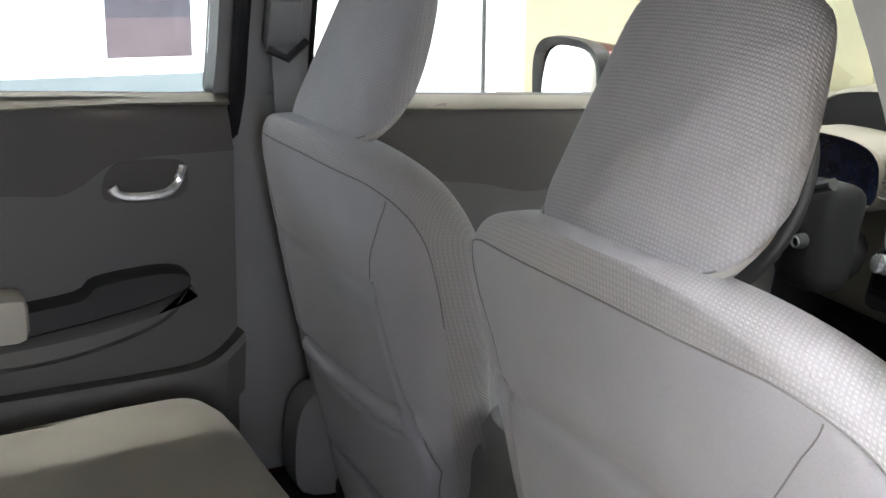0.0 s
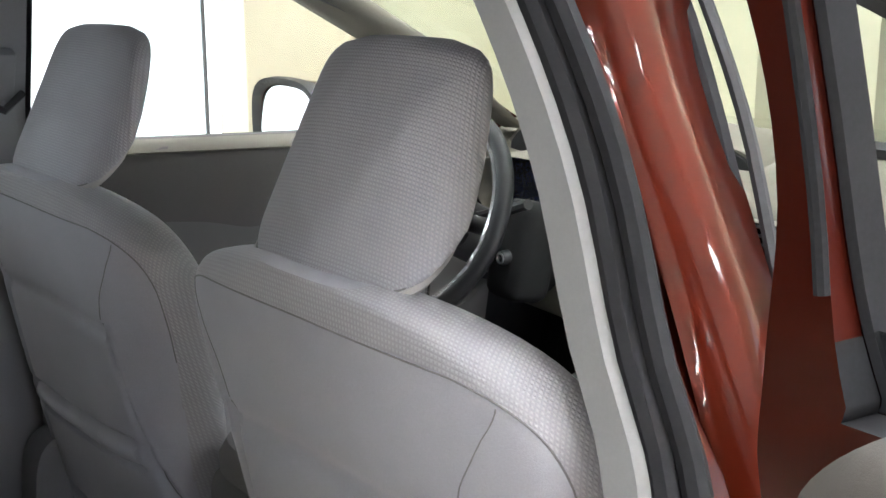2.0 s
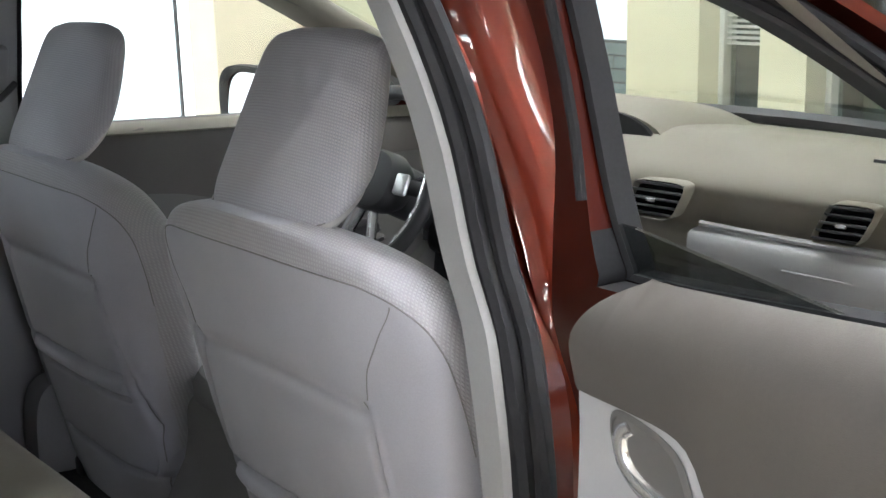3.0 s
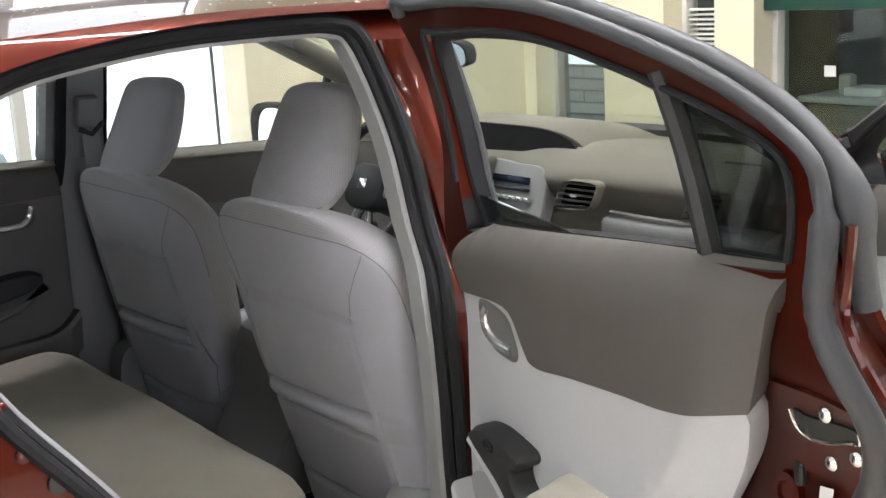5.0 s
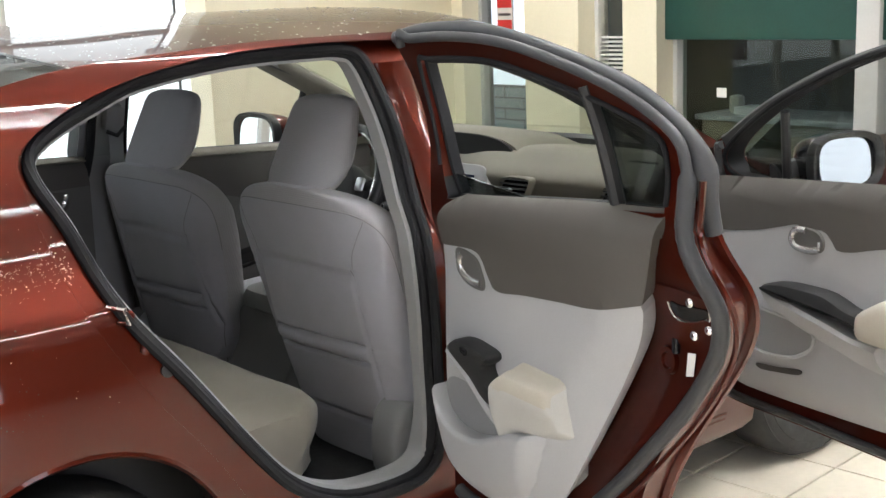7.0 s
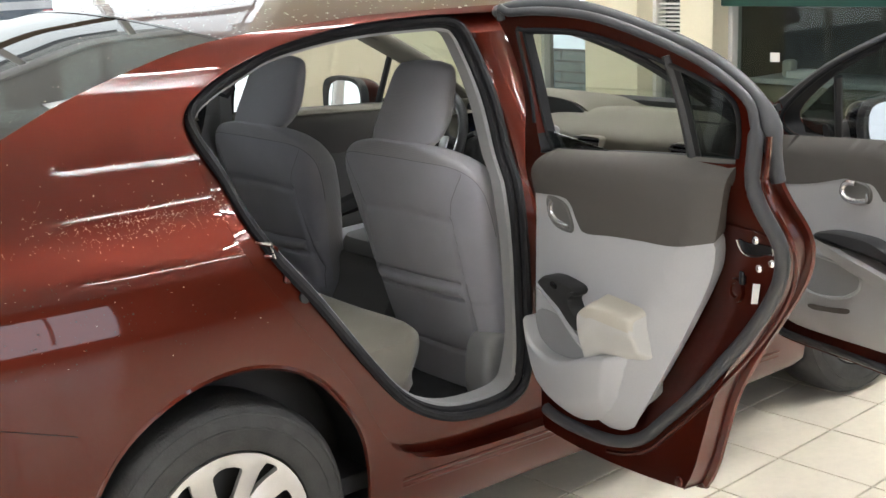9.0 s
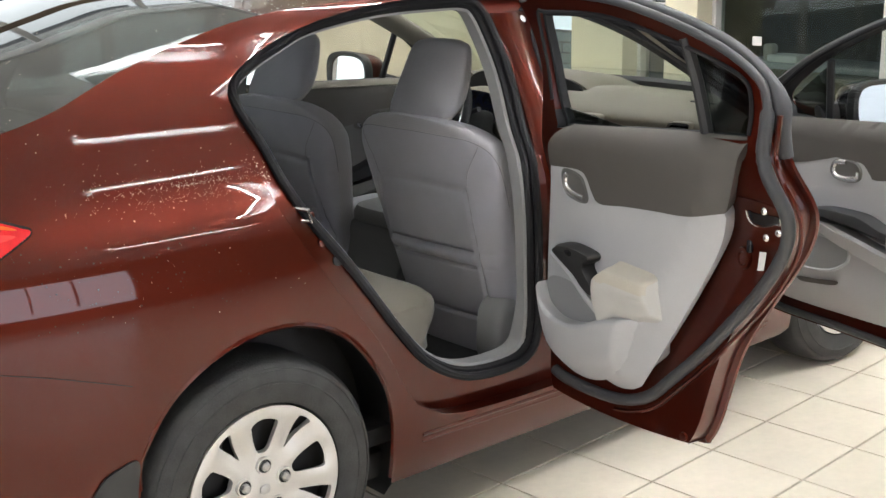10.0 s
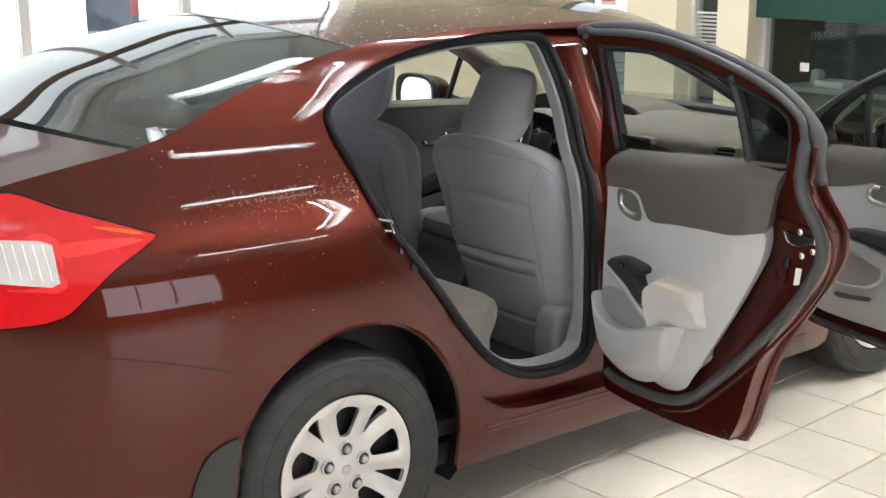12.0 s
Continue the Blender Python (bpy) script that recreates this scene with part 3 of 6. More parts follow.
cab = empty("office_shelf", (-.75, Y_FRONT + .35, 0), "dim shelf with papers behind the glass", "shelf")
box("carcass", (-.75, Y_FRONT + .35, .385), (.9, .4, .77), OFFICE, cab, .01)
box("top", (-.75, Y_FRONT + .35, .785), (.96, .45, .03), TRIM_LIGHT, cab, .005)
tagged(box("paper_card", (-.977, Y_FRONT + .02, .932), (.06, .004, .05), WHITE_PAPER), "small white card stuck to the office glass", "card")
tagged(box("desk_lamp", (-1.04, Y_FRONT + .25, .85), (.07, .07, .10), PAD, None, .02), "small cream lamp on the office shelf", "lamp")
tagged(box("document_tray", (-.93, Y_FRONT + .28, .82), (.2, .16, .04), WHITE_PAPER, None, .008), "white document tray on the office shelf", "tray")
# tiles, in rows that run with the car
tile_bm = bmesh.new()
add_box(tile_bm, pose(0, 0, 0), (TILE_SIDE - 0.0075, TILE_SIDE - 0.0075, 0.02), 0.001, 1)
bmesh.ops.recalc_face_normals(tile_bm, faces=tile_bm.faces)
tile_mesh = bpy.data.meshes.new("tile")
tile_bm.to_mesh(tile_mesh)
tile_bm.free()
tile_mesh.materials.append(TILE)
TILE_ORIGIN = Matrix.Translation((0.700, 1.188, -0.01)) @ Matrix.Rotation(radians(FLOOR_TURN), 4, "Z")
far_v, far_f = [], []
for i in range(-12, 21):
    for j in range(-24, 12):
        m = TILE_ORIGIN @ Matrix.Translation(((i + 0.5) * TILE_SIDE, (j + 0.5) * TILE_SIDE, 0))
        if -1 <= i <= 7 and -3 <= j <= 11 and len(ground.children) < 300:
            t = new("tile", tile_mesh)
            t.parent = ground
            t.matrix_basis = m
        elif X_LEFT < m.translation.x < X_RIGHT and Y_BACK < m.translation.y < Y_FRONT - 0.15:
            k = len(far_v)
            h = TILE_SIDE / 2 - 0.0037
            far_v += [tuple(m @ Vector(p)) for p in ((-h, -h, 0.01), (h, -h, 0.01), (h, h, 0.01), (-h, h, 0.01), (-h, -h, -0.01), (h, -h, -0.01), (h, h, -0.01), (-h, h, -0.01))]
            far_f += [tuple(k + q for q in f) for f in ((0, 1, 2, 3), (0, 4, 5, 1), (1, 5, 6, 2), (2, 6, 7, 3), (3, 7, 4, 0))]
far_mesh = bpy.data.meshes.new("far_tiles")
far_mesh.from_pydata(far_v, [], far_f)
far_tiles = part("far_tiles", far_mesh, TILE, ground, smooth=False)
far_tiles["kind"] = "stuff"

# upright bars of the window across the room
for my in (.02, .92):
    tagged(box("trim", (X_RIGHT + .05, my, 1.6), (.06, .05, 2.0), FRAME_ALU, None, .005), "pale upright window bar", "trim", kind="structure")

# ceiling lamps, out of view: long tubes in trays with deep sides
def ceiling_lamp(x, y, length, turn=0.0):
    lamp = empty("ceiling_light", (x, y, HIGH), "long white fluorescent ceiling light out of view, switched on", "ceiling light", "ceiling lights")
    m = pose(x, y, HIGH - 0.03, 0, 0, turn)
    box("housing", m, (0.20, length, 0.05), FRAME_ALU, lamp, 0.008)
    # sides added to cut the light off sideways
    for s in (-0.095, 0.095):
        box("cutoff_side", m @ pose(s, 0, -0.10), (0.01, length, 0.15), FRAME_ALU, lamp, 0.002)
    box("tube", m @ Matrix.Translation((0, 0, -0.045)), (0.032, length - 0.06, 0.032), LAMP, lamp, 0.012)


# some follow streaks on the paint, the rest are added to brighten the room
for lx, ly, long, turn in ((-1.2, -3.6, 1.5, 0), (-1.2, .8, 1.5, 0), (-1.5, 3.2, 1.5, 0), (2.3, -4.2, 1.5, 0), (2.05, .75, 1.5, 0), (1.9, 3.2, 1.5, 0), (3.95, -2.6, 1.5, 0),
                           (2.45, 1.68, 1.1, 90), (3.80, 1.55, 1.5, 0), (2.7, 3.5, 1.5, 0), (.55, 1.45, 1.5, 0), (4.9, -4.2, 1.5, 0)):
    ceiling_lamp(lx, ly, long, turn)

# ---- the car: shape of its skin ----
WIDTH = curve([(0.14, .79), (0.2, .825), (0.3, .85), (0.45, .864), (0.6, .874), (0.75, .8775), (0.86, .87), (0.92, .857), (0.965, .838), (1.0, .812), (1.04, .787),
               (1.07, .774), (1.1, .7625), (1.15, .744), (1.2, .7235), (1.25, .700), (1.3, .673), (1.35, .645), (1.39, .618), (1.42, .575), (1.44, .52), (1.455, .46), (1.48, .38)])
PLAN = curve([(-.97, .62), (-.93, .735), (-.86, .825), (-.76, .89), (-.62, .94), (-.45, .972), (-.2, .993), (0, 1), (2.0, 1), (2.5, .99), (2.9, .95), (3.2, .84), (3.35, .66)])
RAIL = curve([(-.97, 1.06), (-.85, 1.112), (-.75, 1.141), (-.62, 1.168), (-.467, 1.194), (-.37, 1.22), (-.206, 1.285), (-.027, 1.338), (.1, 1.368), (.22, 1.385), (.4, 1.397), (.7, 1.410), (1.1, 1.411),
              (1.25, 1.406), (1.4, 1.387), (1.5, 1.342), (1.6, 1.29), (1.75, 1.208), (1.9, 1.128), (2.0, 1.077), (2.1, 1.02), (2.2, .975), (2.35, .948), (2.6, .92), (2.95, .87), (3.2, .80), (3.35, .70)])

WIDTH = eased(WIDTH, .14, 1.48, .01, .022)
PLAN = eased(PLAN, -.97, 3.35, .02, .05)


def skin(y, z):
    return WIDTH(z) * PLAN(y)


def on_side(off=0.0, sign=1):
    return lambda y, z: (sign * (skin(y, z) + off), y, z)


def on_left(off=0.0):
    return lambda a, z: (-(skin(-a, z) + off), -a, z)


car = empty("car", (0, 1.3, 0), "red-brown metallic four-door sedan with its two near doors open", "car")

REAR_DOOR = spline([(.09, 1.229), (.145, 1.268), (.25, 1.31), (.36, 1.345), (.58, 1.373), (.80, 1.378), (.885, 1.374), (.918, 1.352), (.930, 1.29), (.938, 1.15), (.925, 1.0), (.905, .90), (.902, .70), (.910, .50), (.885, .43),
                    (.80, .41), (.657, .425), (.53, .49), (.43, .595), (.285, .79), (.176, .94), (.129, 1.085), (.088, 1.18)], 92, True)
FRONT_DOOR = spline([(1.09, 1.345), (1.3, 1.345), (1.5, 1.28), (1.7, 1.175), (1.93, 1.03), (2.03, .94), (2.05, .75), (2.03, .55), (1.96, .43), (1.5, .40), (1.15, .40), (1.07, .45), (1.05, .6), (1.05, .9), (1.065, 1.1), (1.075, 1.28)], 64, True)
# the outer cut: both doors in one, so that the centre pillar stands back behind them
CUT = spline([(.050, 1.240), (.13, 1.292), (.25, 1.336), (.40, 1.370), (.6, 1.392), (.9, 1.397), (1.3, 1.375), (1.52, 1.298), (1.73, 1.19), (1.98, 1.052), (2.09, .96), (2.1, .7), (2.07, .45), (1.98, .36), (1.5, .328), (.95, .325),
              (.69, .334), (.555, .352), (.468, .395), (.415, .45), (.358, .55), (.293, .65), (.188, .785), (.097, .935), (.060, 1.08), (.042, 1.18)], 150, True)
ARCH_R = spline([(-.315, .42), (-.309, .488), (-.247, .592), (-.152, .665), (-.037, .707), (.102, .705), (.232, .642), (.333, .514), (.37, .404), (.379, .262), (.38, .10)], 40)
AXLE = 2.50
ARCH_F = [(AXLE + .36 * math.cos(a), .33 + .36 * math.sin(a)) for a in [radians(200 - 220 * i / 30) for i in range(31)]]
top_line = [(y, RAIL(y)) for y in np.linspace(-.95, 3.34, 120)]
bottom = [(3.34, .25), (3.0, .2)] + [p for p in ARCH_F[::-1] if p[1] > .2] + [(2.12, .19), (1.4, .185), (.385, .20)] + [p for p in ARCH_R[::-1] if p[1] > .2] + [(-.325, .26), (-.6, .24), (-.9, .25), (-.955, .4), (-.96, .8)]
SIDE = bottom + [(y, z) for y, z in top_line]
panel("side_panel", SIDE, [CUT], on_side(), PAINT, car, 0.025, 0.0, "red-brown rear quarter and roof rail, dusty and spotted with dried drops")
# inside of the door cut: centre pillar, jambs and sill, standing back
panel("door_aperture", grown(CUT, .012), [REAR_DOOR, FRONT_DOOR], on_side(-.045), PAINT, car, 0.03, 0.0, "red-brown centre pillar and sill")
bm = bmesh.new()
add_loft(bm, [[Vector(on_side(o)(y, z)) for y, z in CUT] for o in (0.0005, -.008, -.046)], cap=False)
part("door_jamb", bm, PAINT, car)
sill_deep = curve([(.3, -.125), (.46, -.120), (.60, -.100), (1.0, -.110), (1.5, -.112)])
for door, lining in ((REAR_DOOR, PILLAR_TRIM), (FRONT_DOOR, BLACK)):
    bm = bmesh.new()
    add_tube(bm, [on_side(-.040)(y, z) for y, z in grown(door, .006)], .0115, 8, True)
    add_tube(bm, [on_side(-.062)(y, z) for y, z in grown(door, -.004)], .0125, 8, True)
    part("door_seal", bm, RUBBER, car, "black rubber door seal")
    bm = bmesh.new()
    d1, d2, d3 = grown(door, -.006), grown(door, -.016), grown(door, -.022)
    add_loft(bm, [[Vector(on_side(-.062)(y, z)) for y, z in d1], [Vector(on_side(-.066)(y, z)) for y, z in d2], [Vector(on_side(-.072)(y, z)) for y, z in d3], [Vector(on_side(sill_deep(z))(y, z)) for y, z in d3]], cap=False)
    part("pillar_trim", bm, lining, car, "inner pillar and sill trim")
# centre pillar: a raised flat face with a sloping rear flank
p_rear = curve([(.45, .945), (.8, .948), (1.0, .955), (1.1, .962), (1.22, .957), (1.33, .944)])
p_face = curve([(.45, .982), (.8, .988), (1.0, .997), (1.1, 1.002), (1.22, .995), (1.33, .980)])
p_front = curve([(.45, 1.045), (.8, 1.048), (1.0, 1.058), (1.1, 1.066), (1.22, 1.075), (1.33, 1.076)])
rings = []
for z in np.linspace(.46, 1.345, 40):
    q = [(p_rear(z), -.046), (p_rear(z) + .006, -.036), (p_face(z) - .006, -.019), (p_face(z), -.016), (p_front(z) - .004, -.024), (p_front(z), -.028), (p_front(z) + .004, -.046)]
    w = z - .9
    x = .8543 + w * (-.297 + w * (-.8519 + w * (.3183 + w * 1.9581)))
    rings.append([Vector((x + o, y, z)) for y, o in q])
loft("pillar_cover", rings, PAINT, car, "red-brown centre pillar face", cap=False)
tube("pillar_strip", [on_side(-.02)(p_front(z) + .006, z) for z in np.linspace(.6, 1.34, 24)], .006, SEAL_GREY, car, 6)
loft("pillar_plug", [[Vector(on_side(o)(1.04 + r * math.cos(q), 1.325 + r * math.sin(q))) for q in [2 * math.pi * i / 16 for i in range(16)]] for o, r in ((-.02, .011), (-.012, .010), (-.009, .005))], SATIN, car, "small round pillar plug")
for py, pz, pr in ((.201, .869, .010), (.24, .821, .014), (.187, .936, .007)):
    loft("jamb_plug", [[Vector(on_side(o)(py + r * math.cos(q), pz + r * math.sin(q))) for q in [2 * math.pi * i / 14 for i in range(14)]] for o, r in ((-.05, pr), (-.040, pr), (-.038, pr * .6))], BLACK if pr > .012 else PAINT, car)
# ridges pressed into the sill
for z, o in ((.318, -.002), (.30, -.004)):
    tube("sill_ridge", [on_side(o)(y, z - .03 * (y - .47)) for y in np.linspace(.47, 2.0, 40)], .006, PAINT, car, 6)
# wheel arches: folded lip and dark liner
tube("arch_lip", [on_side(-.006)(y, z) for y, z in ARCH_R if z > .18], .008, PAINT, car, 6)


def wheel_well(cy, r, sign):
    bm = bmesh.new()
    rings = []
    for x in (.868, .76, .648):
        ring = [(cy + r * math.cos(a), .32 + r * math.sin(a)) for a in [radians(-25 + 230 * i / 28) for i in range(29)]]
        rings.append([Vector((sign * min(x, skin(y, z) - .012), y, z)) for y, z in ring])
    for a, b in zip(rings, rings[1:]):
        va, vb = [bm.verts.new(p) for p in a], [bm.verts.new(p) for p in b]
        for i in range(28):
            bm.faces.new((va[i], va[i + 1], vb[i + 1], vb[i]))
    bm.faces.new([bm.verts.new((sign * .648, cy + r * math.cos(a), .32 + r * math.sin(a))) for a in [radians(-25 + 230 * i / 28) for i in range(29)]])
    part("wheel_well", bm, BLACK, car, "black wheel arch liner")


for s in (1, -1):
    wheel_well(0.03, .395, s)
    wheel_well(AXLE, .365, s)
# the underside
box("underbody", (0, 1.35, .22), (1.5, 3.9, .08), BLACK, car, 0.02, "black underbody")


# roof, glass and deck
def half(y):
    return skin(y, RAIL(y))


ROOF_BACK, ROOF_FRONT = .20, 1.44
SCREEN_CROWN = lambda v: .060 - .020 * v


def glass_line(u, v, y0, y1, bow0, bow1, c):
    """Between two bowed cross lines: for the windscreen, the rear glass and the deck."""
    k = 1 - (2 * u - 1) ** 2
    ys = y0 + (y1 - y0) * v
    x = (2 * u - 1) * half(ys)
    return x, ys + (bow0 + (bow1 - bow0) * v) * k, RAIL(ys) + (c(v) if callable(c) else c) * (1 - abs(2 * u - 1) ** 2)


grid("roof", lambda u, v: ((2 * u - 1) * half(ROOF_BACK + (ROOF_FRONT - ROOF_BACK) * v), ROOF_BACK + (ROOF_FRONT - ROOF_BACK) * v + (-.10 + .22 * v) * (1 - (2 * u - 1) ** 2),
                           RAIL(ROOF_BACK + (ROOF_FRONT - ROOF_BACK) * v) + .060 * (1 - abs(2 * u - 1) ** 2)), 48, 40, PAINT, car, "red-brown roof with dried water spots")
grid("rear_glass", lambda u, v: glass_line(u, v, ROOF_BACK - .006, -.46, -.10, -.16, SCREEN_CROWN), 30, 24, GLASS_REAR, car, "dark rear window reflecting bright windows")
grid("rear_glass_border", lambda u, v: glass_line(u, v, ROOF_BACK - .002, ROOF_BACK - .014, -.10, -.10, .0615), 30, 2, GLOSS_BLACK, car)
grid("boot_lid", lambda u, v: glass_line(u, v, -.475, -.93, -.16, -.05, .03 - .012 * v), 30, 16, PAINT, car, "red-brown boot lid")
WIND_CROWN = lambda v: .060 - .060 * v
tube("cowl_strip", [Vector(glass_line(u, .985, ROOF_FRONT + .01, 2.19, .12, .24, WIND_CROWN)) - Vector((0, .012, .010)) for u in np.linspace(.04, .96, 40)], .019, BLACK, car, 6, label="black strip at the foot of the windscreen")
grid("windscreen", lambda u, v: glass_line(u, v, ROOF_FRONT + .01, 2.19, .12, .24, WIND_CROWN), 24, 24, GLASS_SCREEN, car, "greenish clear windscreen").visible_shadow = False
grid("bonnet", lambda u, v: glass_line(u, v, 2.20, 3.3, .22, .05, -.015), 24, 24, PAINT, car, "red-brown bonnet")
# rear and front ends
for y0, yb in ((-.95, -1), (3.33, 1)):
    def end_at(u, v, y0=y0, yb=yb):
        z = .26 + (RAIL(y0) - .26) * v
        k = 1 - (2 * u - 1) ** 2
        return ((2 * u - 1) * skin(y0, z), y0 + yb * .07 * k, z + .02 * k * v)
    grid("bumper", end_at, 24, 14, PAINT, car)
# shut lines
def shut_line(name, pts, r=.0022, mat=GLOSS_BLACK):
    tube(name, [on_side(.0002)(y, z) for y, z in spline(pts, 30)], r, mat, car, 5)


shut_line("bumper_seam", [(-.319, .663), (-.484, .72), (-.62, .758), (-.666, .775), (-.675, .83), (-.685, .857)], .0009, RUBBER)
# tail lamp, wrapped round the corner
LAMP_OUT = spline([(-.47, 1.006), (-.508, .985), (-.582, .948), (-.652, .896), (-.70, .862), (-.77, .85), (-.88, .855), (-.93, .93), (-.92, 1.02), (-.85, 1.095), (-.76, 1.125), (-.66, 1.083), (-.55, 1.041), (-.489, 1.017)], 64, True)
lamp = panel("tail_lamp", LAMP_OUT, [], on_side(.008), LENS_RED, car, 0.02, 0.012, "glossy red tail lamp")
clear = panel("reversing_lens", [(-.697, .935), (-.715, .928), (-.84, .945), (-.84, 1.035), (-.715, 1.022), (-.692, 1.012)], [], on_side(.0105), LENS_CLEAR, lamp, 0.012, 0.004, "clear ribbed reversing lamp section")
for k in range(6):
    tube("lens_rib", [on_side(.0112)(-.712 - .019 * k, z) for z in np.linspace(.94 + .003 * k, 1.014 + .002 * k, 6)], .0022, WHITE_PAPER, clear, 5)
panel("lamp_border", [(-.683, .925), (-.705, .914), (-.85, .930), (-.85, 1.050), (-.70, 1.036), (-.678, 1.020)], [[(-.697, .935), (-.715, .928), (-.84, .945), (-.84, 1.035), (-.715, 1.022), (-.692, 1.012)]], on_side(.0095), LENS_BRIGHT, lamp, .02, .003, "bright red lamp surround")
panel("indicator_edge", spline([(-.495, 1.014), (-.54, 1.022), (-.585, 1.034), (-.60, 1.040), (-.565, 1.036), (-.52, 1.025)], 24, True), [], on_side(.0105), AMBER, lamp, 0.015, 0.004)
panel("reflector_band", spline([(-.50, 1.003), (-.56, .993), (-.67, .985), (-.67, 1.012), (-.56, 1.012)], 20, True), [], on_side(.0095), LENS_BRIGHT, lamp, .02, .003, "paler red reflector band")
panel("lamp_rim", grown(LAMP_OUT, .005), [grown(LAMP_OUT, -.001)], on_side(.003), GLOSS_BLACK, lamp, 0.05, 0.004)
# mud flap behind the rear wheel
flap = spline([(-.318, .492), (-.36, .487), (-.40, .465), (-.43, .41), (-.45, .32), (-.462, .2), (-.40, .19), (-.345, .2), (-.332, .32), (-.322, .43)], 40, True)
panel("mud_flap", flap, [], lambda y, z: (skin(y, z) + .006, y, z), BLACK, car, .04, .05, "black rubber mud flap")


# ---- wheels ----
def wheel(cx, cy, sign, steer=0.0, spin=0.0):
    M = Matrix.Translation((cx, cy, .317)) @ Matrix.Rotation(radians(steer), 4, "Z") @ (Matrix() if sign > 0 else Matrix.Rotation(math.pi, 4, "Z"))
    prof = [(-.095, .215), (-.1, .245), (-.099, .275), (-.085, .303), (-.06, .3155), (0, .3175), (.06, .3155), (.085, .303), (.0905, .2945), (.0932, .294), (.0938, .290), (.0925, .2893), (.0965, .282), (.0985, .264), (.1012, .2628), (.1012, .2595), (.0995, .2585), (.1, .245), (.096, .222), (.088, .209), (.0, .205)]
    n = 64
    bm = bmesh.new()
    rings = [[Vector((x, r * math.cos(2 * math.pi * i / n), r * math.sin(2 * math.pi * i / n))) for i in range(n)] for x, r in prof]
    add_loft(bm, rings, cap=False)
    # shallow tread grooves
    bmesh.ops.transform(bm, matrix=M, verts=bm.verts)
    top = part("wheel", bm, TYRE, car, "black tyre, worn and dusty, on a steel rim")
    bm = bmesh.new()
    add_loft(bm, [[Vector((x, r * math.cos(2 * math.pi * i / 40), r * math.sin(2 * math.pi * i / 40))) for i in range(40)] for x, r in ((.03, .2), (.02, .12), (.035, .07), (.03, .01))], cap=True)
    bmesh.ops.transform(bm, matrix=M, verts=bm.verts)
    part("rim", bm, BLACK, top, "black steel rim")
    # cover: a dished disc with five wide and five narrow slots
    holes = []
    for k in range(5):
        a = radians(72 * k + spin)
        wide = [(.090, -.13), (.11, -.20), (.150, -.225), (.168, -.20), (.173, 0), (.168, .20), (.150, .225), (.11, .20), (.090, .13), (.087, 0)]
        slim = [(.103, 0), (.135, -.05), (.176, -.098), (.187, -.09), (.189, 0), (.187, .09), (.176, .098), (.135, .05)]
        for shape, b in ((wide, a), (slim, a + radians(36))):
            holes.append(spline([(r * math.cos(b + t), r * math.sin(b + t)) for r, t in shape], 20, True))
    rim = [(.203 * math.cos(2 * math.pi * i / 72), .203 * math.sin(2 * math.pi * i / 72)) for i in range(72)]
    dish = curve([(0, .082), (.03, .080), (.07, .074), (.11, .074), (.16, .082), (.19, .092), (.203, .090)])

    def cover_at(a, b):
        r = math.hypot(a, b)
        t = math.atan2(b, a)
        return tuple(M @ Vector((dish(r) + .0065 * math.cos(10 * (t - radians(spin))) * min(1, max(0, (r - .05) * 10)) * min(1, max(0, (.198 - r) / .03)) * (-1), a, b)))
    panel("wheel_cover", rim, holes, cover_at, COVER, top, .014, .02, "silver plastic wheel cover with ten spokes", False)
    loft("hub_badge", [[M @ Vector((x, p * k, q * k)) for p, q in oval(24, .014, .012, 2.6)] for x, k in ((.078, 1.0), (.083, 1.0), (.0845, .85))], STEEL, top)
    for k in range(5):
        bm = bmesh.new()
        a = radians(72 * k + spin)
        add_loft(bm, [[M @ Vector((x, .0572 * math.cos(a) + r * math.cos(q), .0572 * math.sin(a) + r * math.sin(q))) for q in [2 * math.pi * i / 6 for i in range(6)]] for x, r in ((.066, .0115), (.089, .0115), (.093, .007))])
        part("lug_nut", bm, STEEL, top)
    for k in range(5):
        bm = bmesh.new()
        a = radians(72 * k + spin)
        add_loft(bm, [[M @ Vector((x, .0572 * math.cos(a) + r * math.cos(q), .0572 * math.sin(a) + r * math.sin(q))) for q in [2 * math.pi * i / 16 for i in range(16)]] for x, r in ((.074, .022), (.083, .0205), (.083, .017), (.074, .0165))], cap=False)
        part("lug_collar", bm, COVER, top)
        bm = bmesh.new()
        add_loft(bm, [[M @ Vector((x, .0572 * math.cos(a) + .0168 * math.cos(q), .0572 * math.sin(a) + .0168 * math.sin(q))) for q in [2 * math.pi * i / 16 for i in range(16)]] for x in (.072, .0795)])
        part("lug_recess", bm, BLACK, top)
    return top


wheel(.757, 0, 1, 0, 16)
wheel(.752, AXLE, 1, -4, 40)
wheel(-.757, 0, -1, 0, 0)
wheel(-.752, AXLE, -1, 0, 0)


# ---- doors ----
def door_parts(made, hinge, angle):
    """Swing parts that were built shut about an upright hinge."""
    m = Matrix.Translation((hinge[0], hinge[1], 0)) @ Matrix.Rotation(radians(angle), 4, "Z") @ Matrix.Translation((-hinge[0], -hinge[1], 0))
    for o in made:
        o.data.transform(m)


DOOR_SKIN = curve([(.3, .85), (.6, .874), (.75, .8775), (.86, .87), (.92, .857), (.965, .84), (1.0, .825), (1.05, .805), (1.12, .79), (1.24, .775), (1.40, .735), (1.46, .71)])


